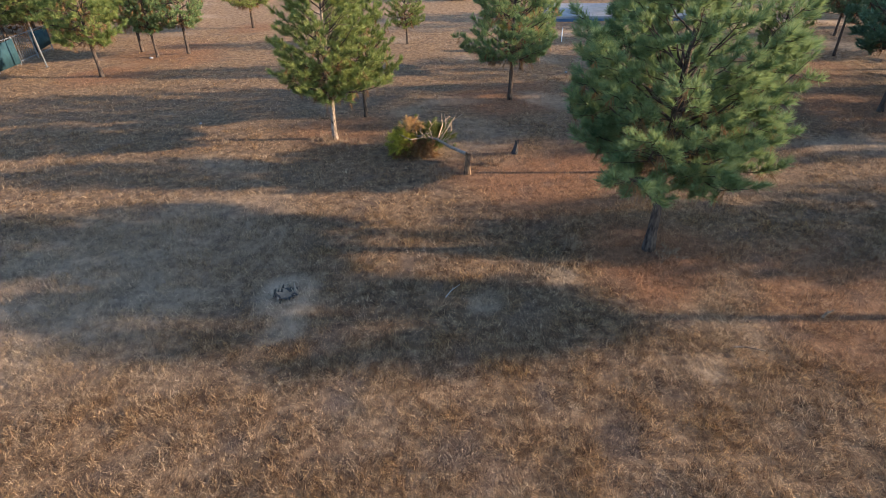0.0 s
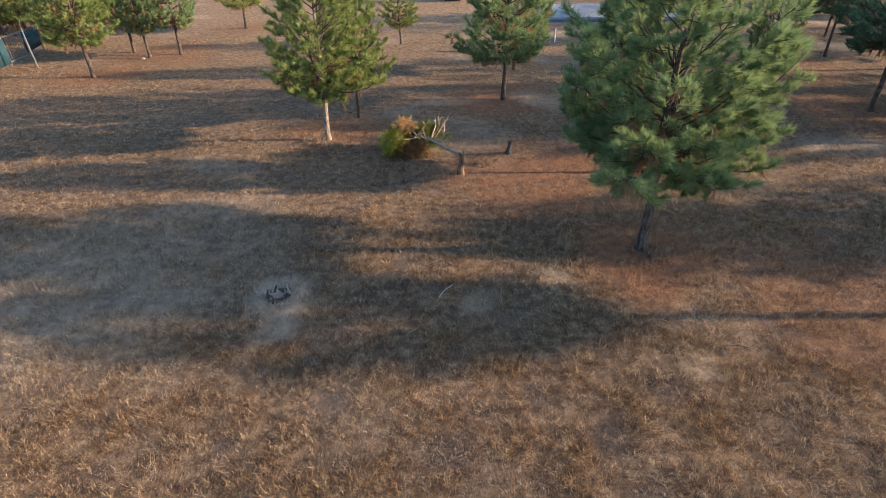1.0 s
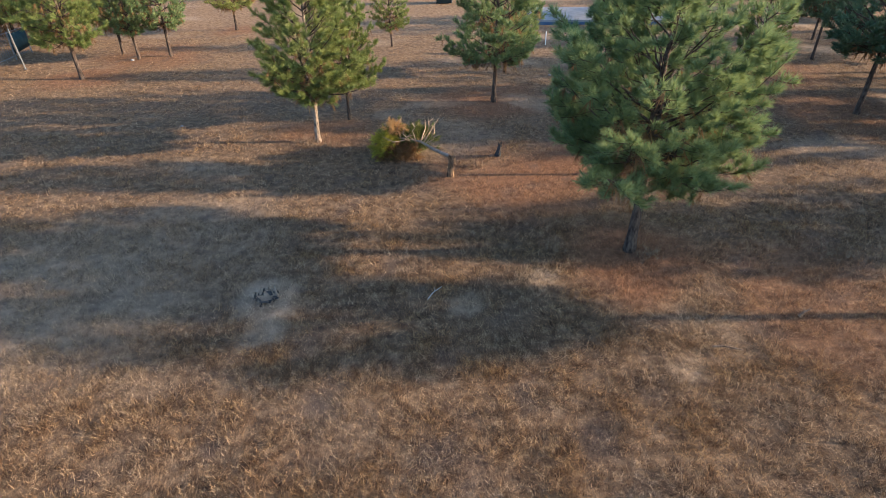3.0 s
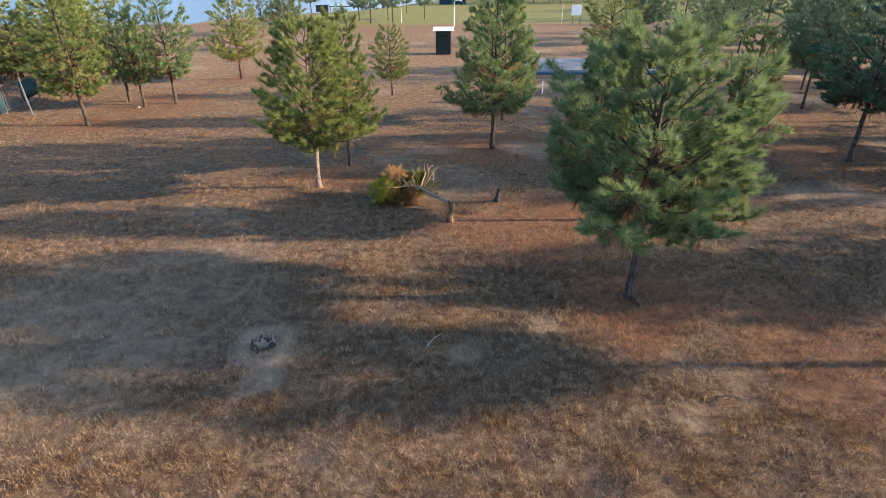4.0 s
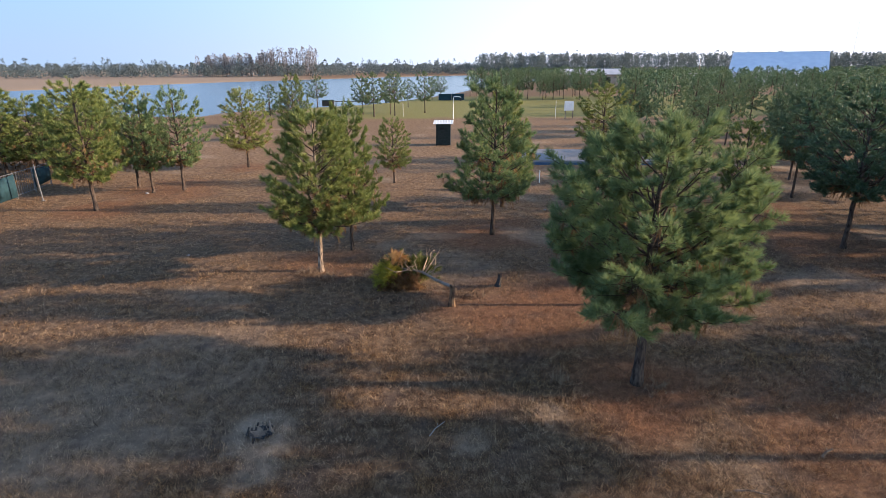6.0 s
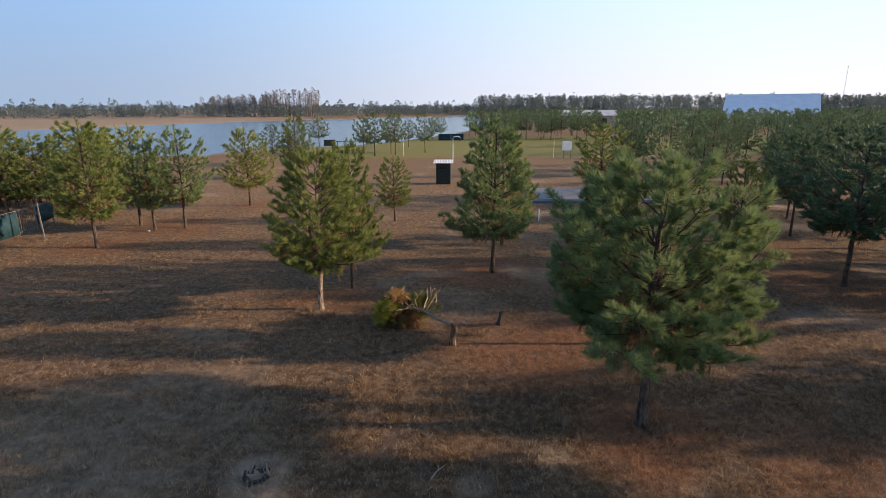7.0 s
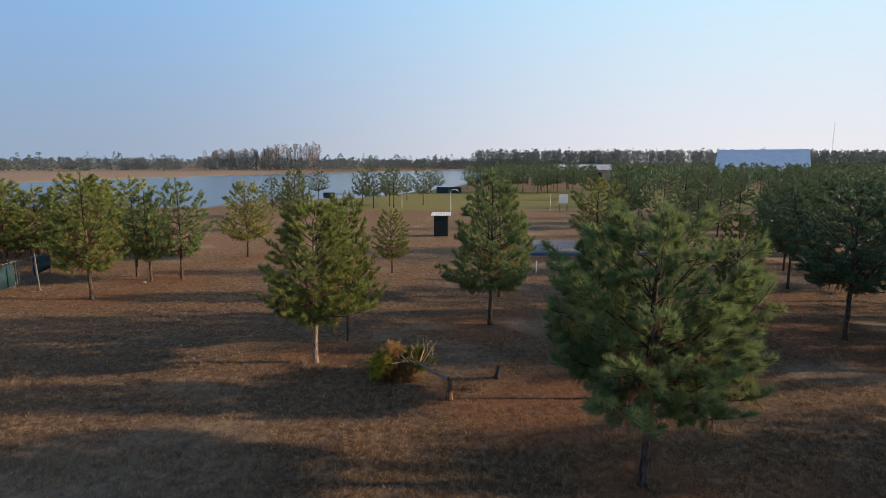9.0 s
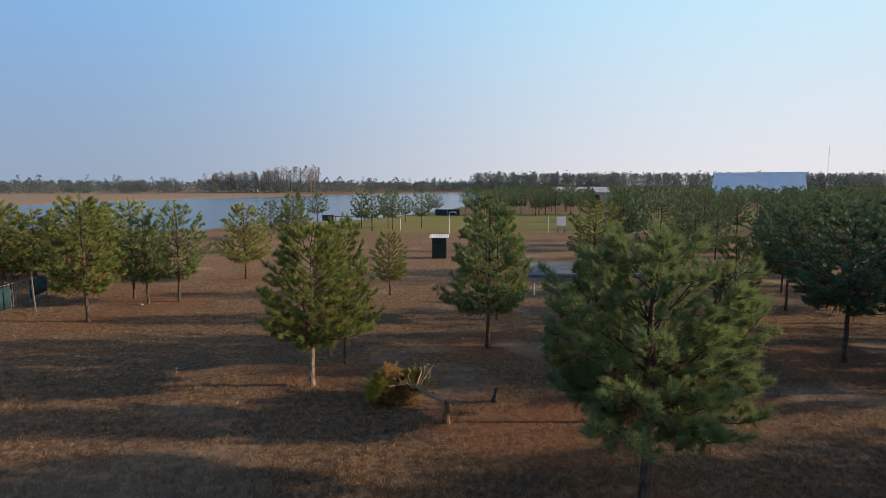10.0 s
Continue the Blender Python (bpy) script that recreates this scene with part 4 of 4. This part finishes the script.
def lamp_hook():
    thing = at("hooked_pole", 4.3, 78.3, "tall thin white pole with a hooked top on the lawn edge", "pole")
    rod_part("shaft", [(0, 0, -0.1), (0, 0, 2.85)], 0.05, 0.045, WHITE, thing, "", 8)
    rod_part("hook", [(0, 0, 2.85), (0.06, 0, 3.02), (0.25, 0, 3.10), (0.8, 0, 3.10), (0.98, 0, 3.02), (1.02, 0, 2.9)], 0.045, 0.04, WHITE, thing, "", 8)
    rod_part("float", [(1.02, 0, 2.9), (1.02, 0, 2.5)], 0.12, 0.09, DARK, thing, "small dark hanging cage", 8)


lamp_hook()


def notice_board():
    thing = at("notice_board", 20.6, 78.2, "white blank board on two posts at the lawn edge", "sign")
    part("board", box(bmesh.new(), -0.66, 0.66, -0.03, 0.03, 1.08, 2.4, 0.01), WHITE, thing, "blank white panel")
    for sx in (-0.45, 0.6):
        part("post", box(bmesh.new(), sx - 0.06, sx + 0.06, 0.03, 0.13, -0.1, 2.3, 0.01), TIMBER, thing)


notice_board()
for x, y, h, mat, label in ((7.35, 34.0, 0.72, WHITE, "short white marker post in dry grass"), (18.8, 78.5, 2.4, ROOF_PALE, "thin yellowish marker post beside a board"), (-2.9, 84.0, 1.9, WHITE, "thin pale post on the lawn")):
    t_ = at("marker_post", x, y, label, "post")
    rod_part("shaft", [(0, 0, -0.1), (0, 0, h)], 0.032, 0.03, mat, t_, "", 8)
    rod_part("cap", [(0, 0, h), (0, 0, h + 0.05)], 0.04, 0.03, mat, t_, "", 8)


def slab():
    thing = at("raised_slab", 13.2, 43.2, "flat grey slab with blue painted side edge", "slab", -6)
    part("top_deck", box(bmesh.new(), -5.4, 5.4, -3.0, 3.0, 0.12, 0.30, 0.02), CONCRETE, thing)
    part("side_edge", box(bmesh.new(), -5.45, 5.45, -3.08, -3.003, -0.05, 0.16, 0.01), BLUE, thing, "blue painted edge board")
    part("base_course", box(bmesh.new(), -5.3, 5.3, -2.95, 2.95, -0.1, 0.12), CHAR, thing)


BLUE = simple("faded_blue_paint", (0.05, 0.09, 0.16), (0.08, 0.13, 0.21), 3)
slab()


# ---------------------------------------------------------------- far buildings and masts
def gable(name, cx, cy, turn, length, depth, eave, ridge, wall, roof, label, category, doors=3):
    thing = tagged(new(name), label, category)
    thing.matrix_basis = pose(cx, cy, 0, 0, 0, turn)
    bm = bmesh.new()
    l2, d2 = length / 2, depth / 2
    v = [bm.verts.new(p) for p in ((-l2, -d2, -0.2), (l2, -d2, -0.2), (l2, d2, -0.2), (-l2, d2, -0.2), (-l2, -d2, eave), (l2, -d2, eave), (l2, d2, eave), (-l2, d2, eave), (-l2, 0, ridge - 0.15), (l2, 0, ridge - 0.15))]
    for q in ((0, 1, 5, 4), (2, 3, 7, 6), (1, 2, 6, 9, 5), (3, 0, 4, 8, 7)):
        bm.faces.new([v[i] for i in q])
    part("wall", bm, wall, thing)
    o = 0.6
    for sy in (-1, 1):
        bm = bmesh.new()
        slope = (ridge - eave) / d2
        e = eave - slope * o
        p = [(-l2 - o, sy * (d2 + o), e), (l2 + o, sy * (d2 + o), e), (l2 + o, 0, ridge), (-l2 - o, 0, ridge)]
        a = [bm.verts.new(q) for q in p] + [bm.verts.new((q[0], q[1], q[2] + 0.12)) for q in p]
        for q in ((0, 1, 2, 3), (4, 5, 6, 7), (0, 1, 5, 4), (1, 2, 6, 5), (2, 3, 7, 6), (3, 0, 4, 7)):
            bm.faces.new([a[i] for i in q])
        part("roof_slope", bm, roof, thing)
    part("ridge_cap", box(bmesh.new(), -l2 - o, l2 + o, -0.25, 0.25, ridge + 0.05, ridge + 0.2, 0.03), roof, thing)
    for k in range(doors):
        x = (k + 0.5) / doors * length - l2
        part("door", box(bmesh.new(), x - 0.08 * length, x + 0.08 * length, -d2 - 0.06, -d2 + 0.01, 0.0, min(eave * 0.75, 3.2), 0.02), DARK, thing, "dark doorway")
    return thing


gable("steel_barn", 136.1 + 2, 215.1 + 3, -32.3, 31.0, 27.0, 4.6, 11.8, WHITE, ROOF_STEEL, "long barn with a wide blue-grey steel roof", "barn")
gable("lake_house", 62.0, 209.0, -8, 20.5, 9.0, 4.3, 6.0, TAN_WALL, ROOF_GREY, "low tan house with a long pale metal roof", "house", 2)


def dark_band():
    """A low dark band at the far edge of the lawn, built as panels between posts."""
    thing = tagged(new("screen_fence"), "low dark band behind the mown lawn, built as posts and panels", "fence")
    n = 2
    for k in range(n + 1):
        x, y = 3.6 + 2.8 * k, 124.0 - 0.1 * k
        rod_part("post", [(x, y, -0.2), (x, y, 1.5)], 0.05, 0.05, GALVANISED, thing, "", 6)
        if k < n:
            part("screen_panel", box(bmesh.new(), x + 0.06, x + 2.74, y - 0.02, y + 0.02, 0.05, 1.42, 0.005), SCREEN, thing)


dark_band()


def utility_pole():
    thing = tagged(new("utility_pole"), "wooden utility pole with a lamp head", "utility pole")
    thing.matrix_basis = pose(79.5, 161.5, 0)
    rod_part("shaft", [(0, 0, -0.5), (0, 0, 8.8)], 0.18, 0.13, TIMBER, thing, "", 8)
    arm = rod_part("arm", [(0, 0, 8.2), (-0.9, 0, 8.5)], 0.06, 0.05, GALVANISED, thing, "", 6)
    part("lamp_head", box(bmesh.new(), -1.3, -0.8, -0.15, 0.15, 8.4, 8.6, 0.03), WHITE, arm)


def deck_tower():
    thing = tagged(new("deck_tower"), "white railed platform on posts among the pines", "platform")
    thing.matrix_basis = pose(77.6, 160.0, 0, 0, 0, -20)
    for sx in (-1.6, 1.6):
        for sy in (-1.4, 1.4):
            part("post", box(bmesh.new(), sx - 0.09, sx + 0.09, sy - 0.09, sy + 0.09, -0.2, 4.8, 0.01), WHITE, thing)
    part("deck", box(bmesh.new(), -1.8, 1.8, -1.6, 1.6, 3.3, 3.45, 0.01), WHITE, thing)
    for z in (3.9, 4.3):
        part("rail", box(bmesh.new(), -1.7, 1.7, -1.53, -1.45, z, z + 0.1, 0.01), WHITE, thing)
    part("roof_sheet", box(bmesh.new(), -2.0, 2.0, -1.8, 1.8, 4.8, 4.92, 0.01), ROOF_STEEL, thing)


def radio_mast():
    thing = tagged(new("radio_mast"), "slender lattice radio mast above the far woods", "mast")
    thing.matrix_basis = pose(365, 476.3, 0)
    for k in range(3):
        a = k * 2.094
        rod_part("leg", [(0.35 * math.cos(a), 0.35 * math.sin(a), -0.5), (0.25 * math.cos(a), 0.25 * math.sin(a), 41.5)], 0.05, 0.035, GALVANISED, thing, "", 5)
    for z in range(2, 41, 3):
        rod_part("brace", [(0.32, 0, z), (-0.16, 0.28, z + 1.5), (-0.16, -0.28, z + 3)], 0.025, 0.025, GALVANISED, thing, "", 4)


utility_pole()
deck_tower()
radio_mast()


def dock_box():
    thing = tagged(new("dock_box"), "low dark box by the lake shore", "box")
    thing.matrix_basis = pose(-18.0, 108.5, -0.05)
    part("body", box(bmesh.new(), -1.1, 1.1, -0.5, 0.5, 0.0, 1.05, 0.03), CHAR, thing)
    part("lid", box(bmesh.new(), -1.15, 1.15, -0.55, 0.55, 1.05, 1.13, 0.02), SCREEN, thing)
    rail = tagged(new("shore_rail"), "dark rail along the lake shore", "rail")
    rail.matrix_basis = pose(-14.0, 110.5, -0.1, 0, 0, 6)
    for x in (-2.8, 0.0, 2.8):
        rod_part("post", [(x, 0, -0.4), (x, 0, 0.85)], 0.07, 0.07, CHAR, rail)
    part("top_rail", box(bmesh.new(), -3.1, 3.1, -0.08, 0.08, 0.72, 0.86, 0.02), CHAR, rail)


dock_box()


# ---------------------------------------------------------------- small growth and stones
def weed_clump(x, y, count, tall, spread, seed, label):
    thing = at("weed_clump", x, y, label, "weeds", group="dry weeds")
    g = np.random.default_rng(seed)
    for k in range(count):
        p = np.array([g.normal(0, spread), g.normal(0, spread), -0.02])
        e = p + np.array([g.normal(0, 0.08), g.normal(0, 0.08), tall * g.uniform(0.6, 1.1)])
        rod_part("stalk", [p, (p + e) / 2 + g.normal(0, 0.015, 3), e], 0.008, 0.004, DEADWOOD, thing, "", 4)
    q = g.normal(0, 1, (count * 3, 3)) * np.array([spread, spread, 0.0]) + np.array([0, 0, 0.03])
    v, f = needles(q, g.normal(0, 0.35, q.shape) + (0, 0, 1), np.full(len(q), 0.1), 12, tall * 0.6, 0.010, g, 0.1)
    tagged(child("leaf_tuft", mesh_of("leaf_tuft", v, f, DEADWOOD), thing), kind="stuff")


weed_clump(3.05, 11.0, 9, 0.36, 0.14, 1, "pale dry weed tuft standing in shaded grass")
weed_clump(-3.55, 17.9, 12, 0.40, 0.28, 2, "brown dry weed stalks at a pine's foot")
weed_clump(-4.15, 18.4, 8, 0.36, 0.18, 3, "brown dry weed stalks at a pine's foot")
weed_clump(1.35, 16.1, 8, 0.30, 0.25, 4, "dry weed stalks beside a broken stump")
weed_clump(-0.1, 15.3, 8, 0.28, 0.3, 5, "dry weed stalks in front of cut brush")
weed_clump(9.6, 10.3, 9, 0.34, 0.22, 6, "pale dry weed tuft standing in shaded grass")
weed_clump(5.3, 10.6, 7, 0.25, 0.2, 7, "short dry weeds at a pine's foot")


def pale_stone(x, y, r, seed):
    thing = at("stone", x, y, "small pale stone lying in dry grass", "stone", group="pale stones")
    bm = bmesh.new()
    bmesh.ops.create_icosphere(bm, subdivisions=2, radius=r)
    g = np.random.default_rng(seed)
    for v in bm.verts:
        v.co *= 1 + g.normal(0, 0.10)
        v.co.z = v.co.z * 0.6 + r * 0.35
    part("stone_body", bm, CONCRETE if seed % 2 else WHITE, thing, "", True)


for k, (x, y, r) in enumerate(((-16.3, 32.1, 0.10), (-9.3, 20.6, 0.06), (6.2, 27.0, 0.07))):
    pale_stone(x, y, r, 2 * k + 1)
